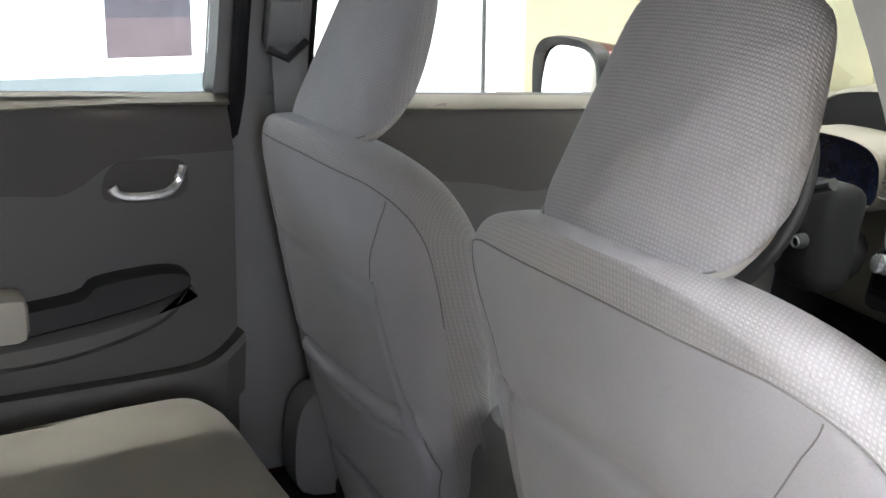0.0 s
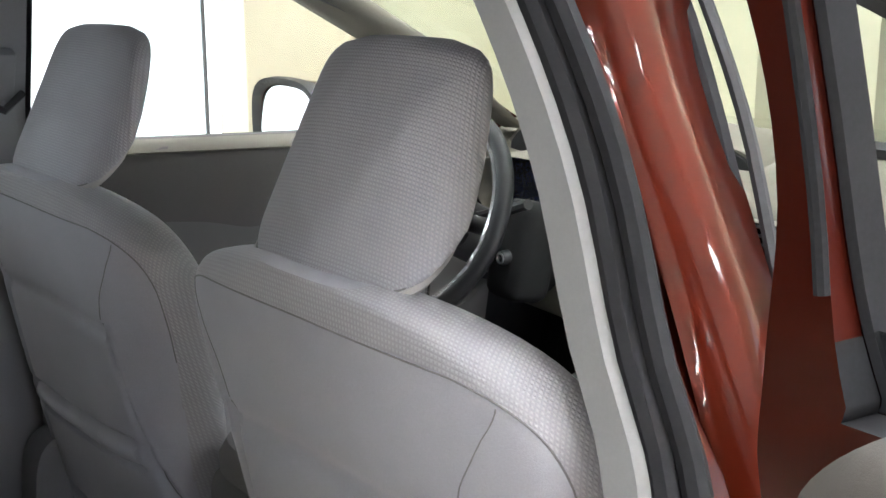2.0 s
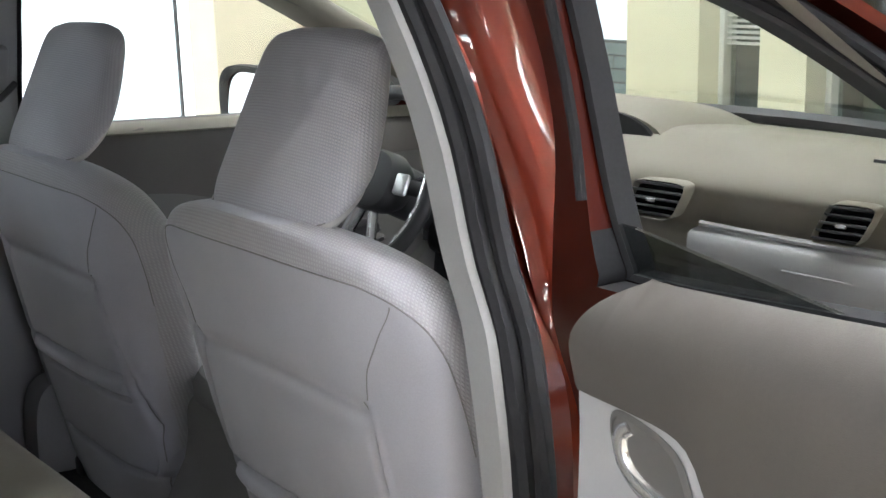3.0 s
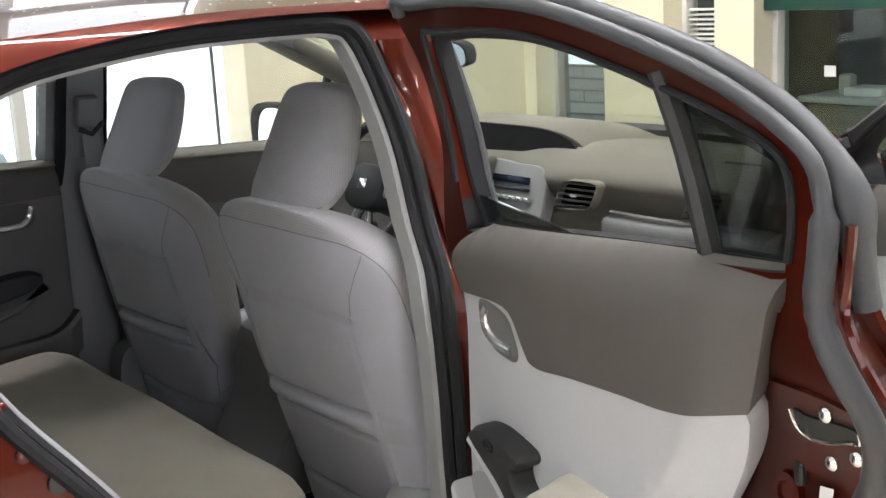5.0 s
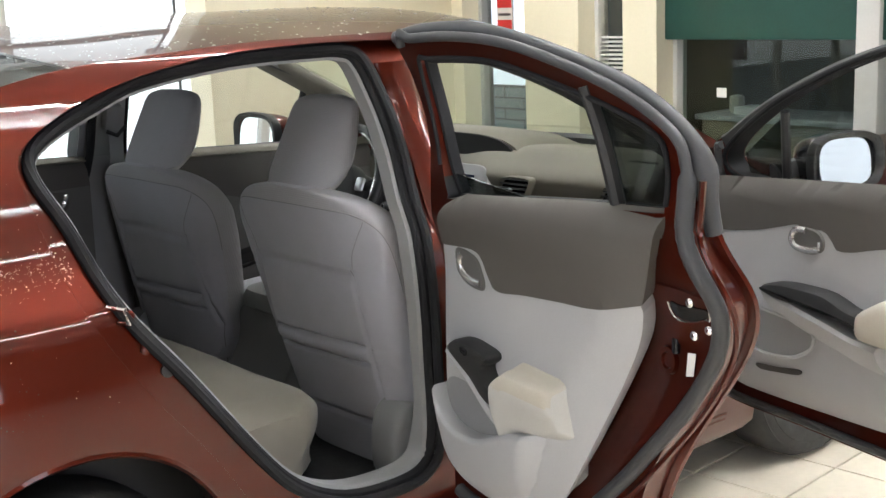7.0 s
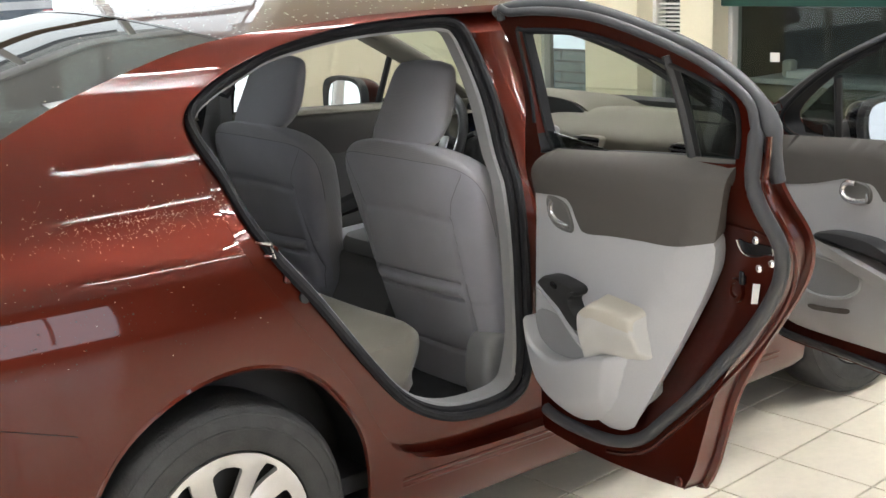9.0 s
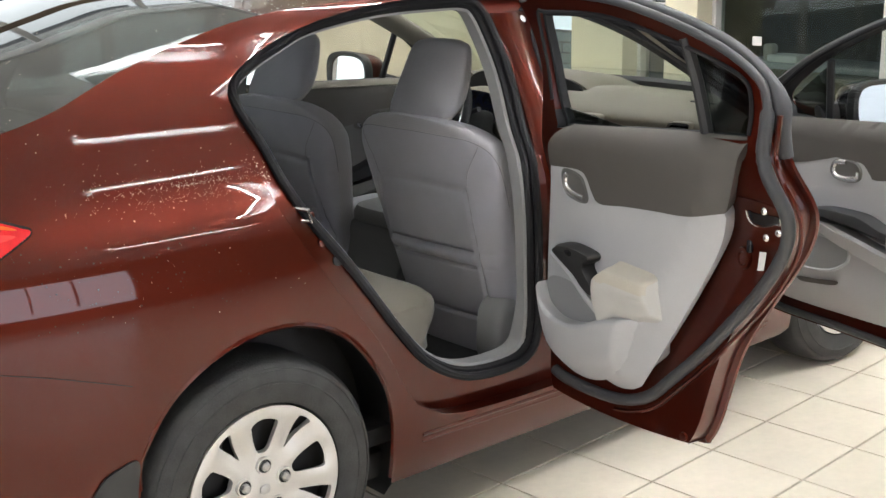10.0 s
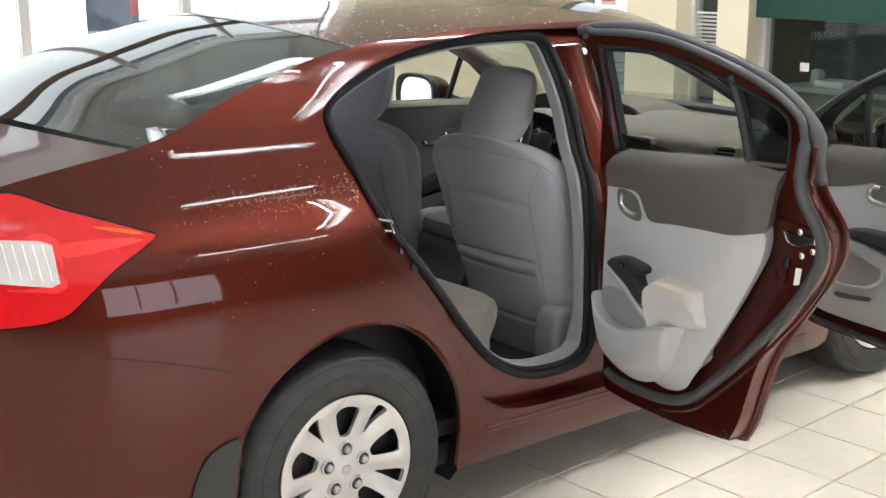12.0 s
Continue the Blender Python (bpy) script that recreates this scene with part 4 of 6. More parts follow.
def rear_door():
    """Built shut (u: metres back from the hinge), then swung open."""
    hx, hy = .85, .96
    made = []

    def keep(o):
        made.append(o)
        return o
    deep = curve([(.3, .07), (1.0, .07), (1.1, .055), (1.2, .04), (1.5, .035)])

    def lay(o, inner=False):
        """A surface at the offset o from the skin, facing out, or in."""
        if inner:
            return lambda u, z: (DOOR_SKIN(z) - deep(z) + o, hy - u, z)
        return lambda a, z: (DOOR_SKIN(z) + o, hy + a, z)
    N = lambda pts: [(-u, z) for u, z in pts]
    RIM = spline([(.01, 1.40), (.06, 1.418), (.24, 1.426), (.37, 1.412), (.47, 1.395), (.62, 1.347), (.75, 1.28), (.805, 1.21), (.815, 1.15), (.825, 1.087), (.862, 1.01), (.864, .955), (.825, .868), (.72, .71), (.655, .59), (.625, .48), (.61, .416),
                  (.585, .36), (.55, .343), (.315, .327), (.10, .333), (.05, .36), (.03, .5), (.03, .7), (.04, .9), (.055, 1.03), (.062, 1.12), (.060, 1.22), (.045, 1.31), (.018, 1.375)], 128, True)
    RING = spline([(.05, 1.392), (.095, 1.408), (.26, 1.413), (.43, 1.395), (.65, 1.332), (.775, 1.263), (.80, 1.208), (.80, 1.15), (.80, 1.085), (.842, .995), (.838, .93), (.80, .85), (.74, .765), (.66, .67), (.59, .59), (.50, .50), (.42, .43), (.3, .395), (.10, .40), (.06, .46), (.055, .7), (.055, 1.1)], 100, True)
    WIN = spline([(.098, 1.352), (.13, 1.364), (.29, 1.366), (.40, 1.352), (.54, 1.318), (.655, 1.285), (.735, 1.25), (.752, 1.21), (.749, 1.135), (.735, 1.122), (.62, 1.116), (.40, 1.10), (.158, 1.080), (.134, 1.095), (.110, 1.2)], 64, True)
    door = keep(panel("rear_door", N(RIM), [N(WIN)], lay(0), PAINT, car, .04, 0, "open rear door, red-brown outside, grey trim inside"))
    inn = grown(RIM, -.014)
    keep(panel("inner_panel", inn, [WIN], lay(0, True), PAINT, door, .03))
    bm = bmesh.new()
    P = lambda o, q: [Vector((DOOR_SKIN(z) + o(z), hy - u, z)) for u, z in q]
    add_loft(bm, [P(lambda z: .0, RIM), P(lambda z: -.004, grown(RIM, .003)), P(lambda z: -.012, grown(RIM, .001)), P(lambda z: -.016, grown(RIM, -.012)), P(lambda z: -deep(z), inn)], cap=False)
    keep(part("door_edge", bm, PAINT, door))
    bm = bmesh.new()
    add_loft(bm, [P(lambda z: -deep(z), WIN), P(lambda z: -.028, WIN)], cap=False)
    reveal = keep(part("window_reveal", bm, PAINT, door))
    reveal.data.materials.append(RUBBER)
    for f in reveal.data.polygons:
        f.material_index = 1 if f.center.z < 1.135 else 0
    bm = bmesh.new()
    add_loft(bm, [P(lambda z: -.028, grown(WIN, -.001)), P(lambda z: -.026, grown(WIN, -.007)), P(lambda z: -.002, grown(WIN, -.007))], cap=False)
    keep(part("glass_run", bm, RUBBER, door, "black rubber window channel"))
    # pressed step inside the rim
    bm = bmesh.new()
    add_tube(bm, [(DOOR_SKIN(z) - deep(z) - .001, hy - u, z) for u, z in grown(RING, .030) if z < 1.2 and u > .3], .006, 6)
    keep(part("panel_step", bm, PAINT, door))
    # weather strip on the inner panel and the broad one over the window frame
    bm = bmesh.new()
    strip = RING[:84]
    add_tube(bm, [(DOOR_SKIN(z) - deep(z) - .005, hy - u, z) for u, z in strip], lambda s: .010 if s < .34 else .0155, 10)
    keep(part("weather_strip", bm, SEAL_GREY, door, "dark grey weather strip"))
    bm = bmesh.new()
    top = spline([(.0, 1.405), (.10, 1.420), (.25, 1.424), (.40, 1.404), (.62, 1.345), (.74, 1.285), (.80, 1.22), (.812, 1.15), (.818, 1.09)], 44)
    add_tube(bm, [(DOOR_SKIN(z) - .012, hy - u, z + .002) for u, z in top], lambda s: .0155 + .008 * math.exp(-((s - .80) / .07) ** 2), 10)
    keep(part("frame_seal", bm, SEAL_GREY, door, "grey rubber strip along the window frame"))
    bm = bmesh.new()
    around = grown(WIN, .004)
    low = [i for i, q in enumerate(around) if q[1] < 1.135]
    add_tube(bm, [(DOOR_SKIN(z) - deep(z) - .002, hy - u, z) for u, z in around[low[-1] + 1:] + around[:low[0]]], .005, 8)
    keep(part("glass_channel", bm, RUBBER, door))
    # glass wound down, quarter light and its bar
    g = keep(panel("window_glass", N([(.09, 1.06), (.092, 1.128), (.15, 1.128), (.40, 1.098), (.60, 1.075), (.60, 1.06)]), [], lay(-.022), GLASS_TINT, door, .08, .004, "dark green side window, wound almost down"))
    g.visible_shadow = False
    quarter = [p for p in grown(WIN, .004) if p[0] > .585]
    keep(panel("quarter_glass", N(quarter + [(.612, 1.11)] if quarter[0][1] > quarter[-1][1] else quarter), [], lay(-.02), GLASS_TINT, door, .08, .004, "dark tinted quarter light"))
    keep(tube("window_bar", [(DOOR_SKIN(z) - .03, hy - u, z) for u, z in spline([(.575, 1.33), (.60, 1.22), (.622, 1.10)], 8)], .015, BLACK, door, 8))
    # trim
    face = curve([(.40, .79), (.45, .745), (.5, .718), (.6, .708), (.75, .706), (.95, .704), (1.04, .700), (1.075, .703), (1.10, .711), (1.118, .721), (1.125, .727)])
    TRIM = spline([(.175, 1.089), (.146, 1.05), (.138, .97), (.127, .80), (.12, .67), (.125, .57), (.17, .52), (.265, .446), (.35, .430), (.412, .450), (.468, .505), (.578, .68), (.684, .867), (.714, .965), (.746, 1.09), (.748, 1.124), (.72, 1.127), (.53, 1.119), (.22, 1.095)], 120, True)
    split = spline([(.02, .972), (.14, .975), (.262, .984), (.297, .943), (.326, .914), (.42, .925), (.52, .934), (.626, .942), (.744, .968), (.85, .98)], 80)
    low_cut = curve(split)
    # the rear margin turns away along a crease beside the slanting edge
    lean = curve([(.4, .42), (.93, .42), (1.0, .36), (1.08, .20), (1.13, .12)])
    fold = lambda u, z: lean(z) * max(0, (u - .714) * .867 - (min(z, .965) - .965) * .497 + .052)
    top_edge = curve([(.12, 1.084), (.175, 1.089), (.22, 1.095), (.53, 1.119), (.72, 1.127), (.80, 1.128)])
    roll = curve([(-.01, .064), (0, .054), (.004, .040), (.010, .026), (.020, .013), (.034, .004), (.05, 0), (.2, 0), (1.0, 0)])
    trim_at = lambda o: (lambda u, z: (face(min(z, 1.06)) + o + fold(u, z) + roll(top_edge(u) - z), hy - u, z))

    def halves(keep_low):
        q = [p for p in TRIM if (p[1] < low_cut(p[0]) - .002) == keep_low]
        k = max(range(len(q)), key=lambda i: math.dist(q[i], q[i - 1]))
        q = q[k:] + q[:k]
        lo, hi = sorted((q[0][0], q[-1][0]))
        mid = [(u, low_cut(u)) for u in np.linspace(lo + .002, hi - .002, 60)]
        return q + (mid if math.dist(q[-1], mid[0]) < math.dist(q[-1], mid[-1]) else mid[::-1])
    cup = spline([(.187, .955), (.193, .970), (.210, .974), (.240, .971), (.262, .962), (.272, .945), (.281, .922), (.279, .909), (.264, .904), (.230, .905), (.203, .913), (.190, .932)], 44, True)
    keep(panel("door_trim", halves(True), [cup], trim_at(0), TRIM_LIGHT, door, .025, .065, "light grey moulded lower door trim"))
    keep(panel("upper_trim", halves(False), [], trim_at(-.003), TRIM_DARK, door, .025, .065, "dark grey upper door trim"))
    # release handle in its cup
    bm = bmesh.new()
    add_loft(bm, [[Vector((face(z) - .001, hy - u, z)) for u, z in grown(cup, .006)], [Vector((face(z) - .004, hy - u, z)) for u, z in cup], [Vector((face(z) + .028, hy - u, z)) for u, z in grown(cup, -.010)]], cap=True)
    keep(part("handle_cup", bm, TRIM_SHADED, door, "grey handle recess"))
    keep(tube("door_handle", [(face(.95) + .001, hy - u, z) for u, z in spline([(.210, .966), (.199, .955), (.198, .938), (.209, .922), (.232, .914), (.268, .914)], 28)], lambda s: .0075 + .0035 * math.sin(math.pi * s), SATIN, door, 10, label="satin silver release handle"))
    keep(box("handle_pivot", pose(face(.95) + .008, hy - .263, .932), (.014, .014, .034), SATIN, door, .004))
    # arm rest: switch pod, trough and padded rest
    pod = spline([(.182, .758), (.200, .780), (.250, .792), (.318, .790), (.334, .782), (.330, .770), (.312, .756), (.318, .738), (.338, .720), (.350, .698), (.338, .684), (.305, .694), (.268, .718), (.22, .738)], 56, True)
    bm = bmesh.new()
    add_loft(bm, [[Vector((face(z) + .01, hy - u, z)) for u, z in pod], [Vector((face(z) - .028, hy - u, z)) for u, z in pod], [Vector((face(z) - .040, hy - u, z)) for u, z in grown(pod, -.005)], [Vector((face(z) - .041, hy - u, z)) for u, z in grown(pod, -.011)]])
    keep(part("switch_pod", bm, BLACK, door, "black window switch pod"))
    keep(box("window_switch", pose(face(.79) - .042, hy - .256, .775, 10, 0, 0), (.012, .022, .012), GLOSS_BLACK, door, .003))
    sweep = spline([(.178, .750), (.225, .728), (.268, .706), (.315, .676), (.36, .655)], 20)
    bm = bmesh.new()
    add_loft(bm, [[Vector((face(.7) + a, hy - u, z + b)) for a, b in ((.015, .01), (-.034, .008), (-.040, 0), (-.034, -.012), (.015, -.06))] for u, z in sweep])
    keep(part("armrest_moulding", bm, TRIM_LIGHT, door, "light grey armrest moulding"))
    rings = []
    for t in [.5 - .5 * math.cos(math.pi * i / 28) for i in range(29)]:
        u = .352 + .180 * t
        e = max(.003, 1 - abs(2 * t - 1) ** 9) ** .5
        zt = .742 + .038 * min(1, t / .30) - .004 * t
        out = .060 * (.72 + .28 * e) * (1 - .10 * t)
        low = .165 - .055 * t
        sec = [(.04, zt - low), (.03, zt), (-.5 * out, zt + .002), (-.9 * out, zt - .003), (-out, zt - .014), (-.98 * out, zt - .045), (-.80 * out, zt - .52 * low), (-.38 * out, zt - .85 * low)]
        mid = zt - .06
        rings.append([Vector((face(.7) + a, hy - u, mid + (b - mid) * (.80 + .20 * e))) for a, b in spline(sec, 48, True)])
    rest = keep(loft("armrest", rings, PAD, door, "beige padded armrest"))
    rest.data.materials.append(PALE_TRIM)
    for f in rest.data.polygons:
        f.material_index = 1 if f.center.z < .742 else 0
    # map pocket: a bulging lip, with a flat darker patch for the hollow's shade
    lip = spline([(.118, .648), (.126, .617), (.145, .590), (.19, .574), (.25, .578), (.30, .594), (.345, .618), (.40, .640), (.45, .651), (.49, .658)], 60)
    section = spline([(.03, .004), (-.030, .006), (-.042, .001), (-.045, -.012), (-.036, -.06), (-.020, -.11), (.03, -.16)], 22)
    bm = bmesh.new()
    add_loft(bm, [[Vector((face(.55) + a, hy - u, z + b)) for a, b in section] for u, z in lip])
    # it runs out against the rear margin along a slanting line
    for v in bm.verts:
        v.co.x += 1.3 * max(0, (hy - v.co.y) - .402 - .32 * (v.co.z - .55))
    keep(part("map_pocket", bm, TRIM_LIGHT, door, "light grey map pocket"))
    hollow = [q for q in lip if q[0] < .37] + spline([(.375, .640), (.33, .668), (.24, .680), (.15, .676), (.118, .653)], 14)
    keep(panel("pocket_shade", hollow, [], lambda u, z: (face(.6) - .003, hy - u, z), PILLAR_TRIM, door, .04, .004))
    bend = curve([(.0, .085), (.12, .072), (.25, .045), (.35, .022), (.5, .007), (.6, 0), (.9, 0)])
    bend_z = curve([(.4, 1), (.9, 1), (.96, .85), (1.04, .25), (1.10, 0), (1.2, 0)])
    for o in made:
        if o.name.split(".")[0] in ("door_trim", "upper_trim", "handle_cup", "door_handle", "handle_pivot", "switch_pod", "window_switch", "armrest_moulding", "armrest", "map_pocket", "pocket_shade"):
            for v in o.data.vertices:
                k = bend(hy - v.co.y) * bend_z(v.co.z)
                v.co.x += k
                v.co.y += .95 * k
    # latch, screws, grommet, plug and label on the shut face
    lx = lambda u, z: DOOR_SKIN(z) - deep(z) - .002
    keep(panel("latch_plate", spline([(.715, .985), (.73, .995), (.80, .99), (.835, .975), (.845, .93), (.83, .895), (.79, .885), (.74, .885), (.72, .90)], 36, True), [], lambda u, z: (lx(u, z) - .004, hy - u, z), PAINT, door, .03, .006))
    bm = bmesh.new()
    add_tube(bm, [(lx(u, z) - .009, hy - u, z) for u, z in spline([(.738, .968), (.740, .945), (.757, .935), (.785, .938), (.812, .948), (.826, .95), (.829, .965)], 20)], .0018, 6)
    keep(part("latch_rim", bm, CHROME, door, "bare steel latch rim"))
    keep(panel("latch_slot", spline([(.742, .968), (.744, .946), (.76, .938), (.79, .941), (.822, .952), (.825, .966), (.79, .966), (.76, .964)], 20, True), [], lambda u, z: (lx(u, z) - .008, hy - u, z), GLOSS_BLACK, door, .03, .004))
    for u0, z0 in ((.789, .975), (.815, .929), (.778, .911)):
        bm = bmesh.new()
        add_loft(bm, [[Vector((lx(u0, z0) - x, hy - u0 + r * math.cos(q), z0 + r * math.sin(q))) for q in [2 * math.pi * i / 14 for i in range(14)]] for x, r in ((.003, .0085), (.009, .0085), (.012, .005))])
        keep(part("screw", bm, CHROME, door))
    bm = bmesh.new()
    add_loft(bm, [[Vector((lx(.703, .848) - x, hy - .703 + r * math.cos(q), .848 + 1.25 * r * math.sin(q))) for q in [2 * math.pi * i / 18 for i in range(18)]] for x, r in ((.0, .022), (.008, .020), (.008, .013), (.003, .011))])
    keep(part("grommet", bm, PAINT, door))
    keep(box("plug", pose(lx(.726, .88) - .004, hy - .726, .88), (.012, .014, .03), GLOSS_BLACK, door, .004))
    keep(panel("label", [(.742, .826), (.760, .830), (.770, .874), (.751, .872)], [], lambda u, z: (lx(u, z) - .003, hy - u, z), WHITE_PAPER, door, .03, .0006, "white printed label"))
    bm = bmesh.new()
    add_loft(bm, [[Vector((lx(.55, .38) - x, hy - .555 + r * math.cos(q), .372 + r * math.sin(q))) for q in [2 * math.pi * i / 14 for i in range(14)]] for x, r in ((.0, .012), (.006, .011), (.007, .004))])
    keep(part("grommet", bm, PAINT, door))
    door_parts(made, (hx, hy), 84)


def front_door():
    """Built shut (u: metres back from the hinge), then swung open."""
    hx, hy = .85, 2.07
    made = []

    def keep(o):
        made.append(o)
        return o
    deep = curve([(.3, .07), (.95, .07), (1.1, .045), (1.5, .035)])
    N = lambda pts: [(-u, z) for u, z in pts]
    out_at = lambda o: (lambda a, z: (DOOR_SKIN(z) + o, hy + a, z))
    in_at = lambda o: (lambda u, z: (DOOR_SKIN(z) - deep(z) + o, hy - u, z))
    RIM = spline([(-.01, 1.06), (.04, 1.095), (.25, 1.203), (.50, 1.297), (.72, 1.355), (.86, 1.378), (1.0, 1.385), (1.07, 1.37), (1.085, 1.28), (1.09, 1.0), (1.095, .7), (1.08, .42), (1.03, .365), (.69, .345), (.36, .33), (.03, .315), (-.01, .36), (-.015, .6), (-.015, .9)], 110, True)
    WIN = spline([(.06, 1.045), (.27, 1.178), (.52, 1.278), (.72, 1.334), (.88, 1.358), (1.0, 1.362), (1.045, 1.335), (1.05, 1.15), (1.04, 1.06), (.95, 1.045), (.6, 1.015), (.25, .985), (.09, .985)], 64, True)
    door = keep(panel("front_door", N(RIM), [N(WIN)], out_at(0), PAINT, car, .05, 0, "open front door, red-brown outside, grey trim inside"))
    inn = grown(RIM, -.012)
    inner = keep(panel("inner_panel", inn, [WIN], in_at(0), PAINT, door, .04))
    inner.data.materials.append(BLACK)
    for f in inner.data.polygons:
        f.material_index = 1 if f.center.z > 1.06 else 0
    bm = bmesh.new()
    P = lambda o, q: [Vector((DOOR_SKIN(z) + o(z), hy - u, z)) for u, z in q]
    add_loft(bm, [P(lambda z: 0, RIM), P(lambda z: -.006, grown(RIM, .003)), P(lambda z: -.016, grown(RIM, -.010)), P(lambda z: -deep(z), inn)], cap=False)
    keep(part("door_edge", bm, PAINT, door))
    bm = bmesh.new()
    add_loft(bm, [P(lambda z: -deep(z), WIN), P(lambda z: -.002, WIN)], cap=False)
    keep(part("window_reveal", bm, RUBBER, door, "black rubber window channel"))
    top = [p for p in grown(RIM, -.010) if p[1] > 1.07]
    k = max(range(len(top)), key=lambda i: math.dist(top[i], top[i - 1]))
    top = top[k:] + top[:k]
    bm = bmesh.new()
    add_tube(bm, [(DOOR_SKIN(z) - .020, hy - u, z) for u, z in top], .014, 8)
    low = [p for p in grown(RIM, -.030) if p[1] < 1.07]
    k = max(range(len(low)), key=lambda i: math.dist(low[i], low[i - 1]))
    low = low[k:] + low[:k]
    add_tube(bm, [(DOOR_SKIN(z) - deep(z) - .004, hy - u, z) for u, z in low], .012, 8)
    keep(part("weather_strip", bm, SEAL_GREY, door, "dark grey weather strip"))
    bm = bmesh.new()
    add_tube(bm, [(DOOR_SKIN(z) - deep(z) - .002, hy - u, z) for u, z in grown(WIN, .008)], .007, 8, True)
    keep(part("glass_channel", bm, RUBBER, door))
    keep(tube("window_bar", [(DOOR_SKIN(z) - .03, hy - u, z) for u, z in ((.25, .98), (.30, 1.17))], .012, BLACK, door, 8))
    keep(panel("quarter_glass", N([(.09, .985), (.10, 1.04), (.30, 1.165), (.255, .985)]), [], out_at(-.025), GLASS_TINT, door, .08, .003, "small tinted quarter light"))
    g = keep(panel("window_glass", N([p for p in grown(WIN, .003) if p[0] > .27 or p[1] > 1.16]), [], out_at(-.025), GLASS, door, .1, .003, "clear side window, wound up"))
    g.visible_shadow = False
    sill = lambda u: .972 + .088 * u
    fold = curve([(-.62, .09), (-.56, .035), (-.50, .008), (-.4, 0), (-.05, 0), (-.03, .004), (-.012, .018), (0, .045)])
    face_at = lambda o: (lambda u, z: (.708 + fold(z - sill(u)) + o, hy - u, z))
    low_cut = curve([(-.05, .83), (.064, .835), (.254, .862), (.36, .888), (.42, .902), (.52, .902), (.545, .885), (.572, .862), (.62, .868), (.686, .885), (.81, .910), (1.2, .945)])
    us = list(np.linspace(.02, 1.06, 60))
    bot = curve([(.02, .52), (.06, .43), (.14, .392), (.47, .41), (.80, .44), (1.0, .46), (1.06, .52)])
    cut = [(u, low_cut(u)) for u in us]
    cup = spline([(.39, .868), (.405, .888), (.44, .897), (.495, .895), (.517, .878), (.512, .855), (.47, .842), (.42, .842), (.395, .852)], 30, True)
    keep(panel("door_trim", [(u, bot(u)) for u in us] + cut[::-1], [cup], face_at(0), TRIM_LIGHT, door, .035, .03, "light grey lower door trim"))
    keep(panel("upper_trim", cut + [(u, sill(u)) for u in us[::-1]], [], face_at(-.002), TRIM_DARK, door, .03, .03, "dark grey upper door trim"))
    bm = bmesh.new()
    add_loft(bm, [[Vector((.708 + o, hy - u, z)) for u, z in q] for q, o in ((grown(cup, .006), -.001), (cup, -.005), (grown(cup, -.01), .028))])
    keep(part("handle_cup", bm, TRIM_SHADED, door, "grey handle recess"))
    keep(tube("door_handle", [(.707, hy - u, z) for u, z in spline([(.455, .893), (.415, .889), (.40, .867), (.415, .848), (.46, .845), (.505, .853)], 24)], .0085, SATIN, door, 8, label="satin silver release handle"))
    keep(box("handle_pivot", pose(.71, hy - .503, .862), (.012, .014, .024), SATIN, door, .004))
    pod = spline([(.325, .722), (.345, .742), (.42, .756), (.545, .762), (.60, .755), (.65, .742), (.70, .735), (.71, .705), (.66, .70), (.60, .712), (.50, .716), (.40, .710)], 44, True)
    bm = bmesh.new()
    add_loft(bm, [[Vector((.708 + o, hy - u, z)) for u, z in q] for q, o in ((pod, .01), (pod, -.035), (grown(pod, -.005), -.045), (grown(pod, -.010), -.046))])
    keep(part("switch_pod", bm, BLACK, door, "black window switch pod"))
    under = spline([(.33, .715), (.45, .69), (.56, .675), (.66, .66), (.75, .655)], 20)
    bm = bmesh.new()
    add_loft(bm, [[Vector((.708 + a, hy - u, z + b)) for a, b in ((.015, .02), (-.036, .018), (-.042, .008), (-.03, -.02), (.015, -.07))] for u, z in under])
    keep(part("armrest_moulding", bm, TRIM_LIGHT, door, "light grey armrest moulding"))
    rings = []
    for t in np.linspace(0, 1, 13):
        e = max(.08, 1 - abs(2 * t - 1) ** 7) ** .5
        zt, zb = .742 + .06 * min(1, t / .4), .69
        rings.append([Vector((.708 + .014 - .10 * e * (b + 1) / 2, hy - (.695 + .26 * t), (zt + zb) / 2 + a * (zt - zb) / 2)) for a, b in oval(24, 1, 1, 3.6)])
    keep(loft("armrest", rings, PAD, door, "beige padded armrest"))
    # pocket and slot are flat: their shade is put in as darker grey
    pk = spline([(.215, .62), (.235, .648), (.30, .655), (.47, .648), (.492, .615), (.46, .585), (.40, .56), (.29, .545), (.235, .562)], 32, True)
    keep(panel("map_pocket", pk, [], face_at(-.004), PILLAR_TRIM, door, .03, .006, "flat grey patch for the door pocket's shaded recess"))
    keep(tube("pocket_rim", [(.702, hy - u, z) for u, z in grown(pk, .004)], .005, TRIM_LIGHT, door, 6, True))
    keep(panel("pocket_slot", spline([(.255, .50), (.34, .512), (.435, .53), (.43, .515), (.34, .498), (.27, .488)], 18, True), [], face_at(-.004), TRIM_DARK, door, .03, .003))
    side_mirror(keep, door, 1, hy - .24, 1.025, GLOSS_BLACK, .84, .105)
    door_parts(made, (hx, hy), 70)


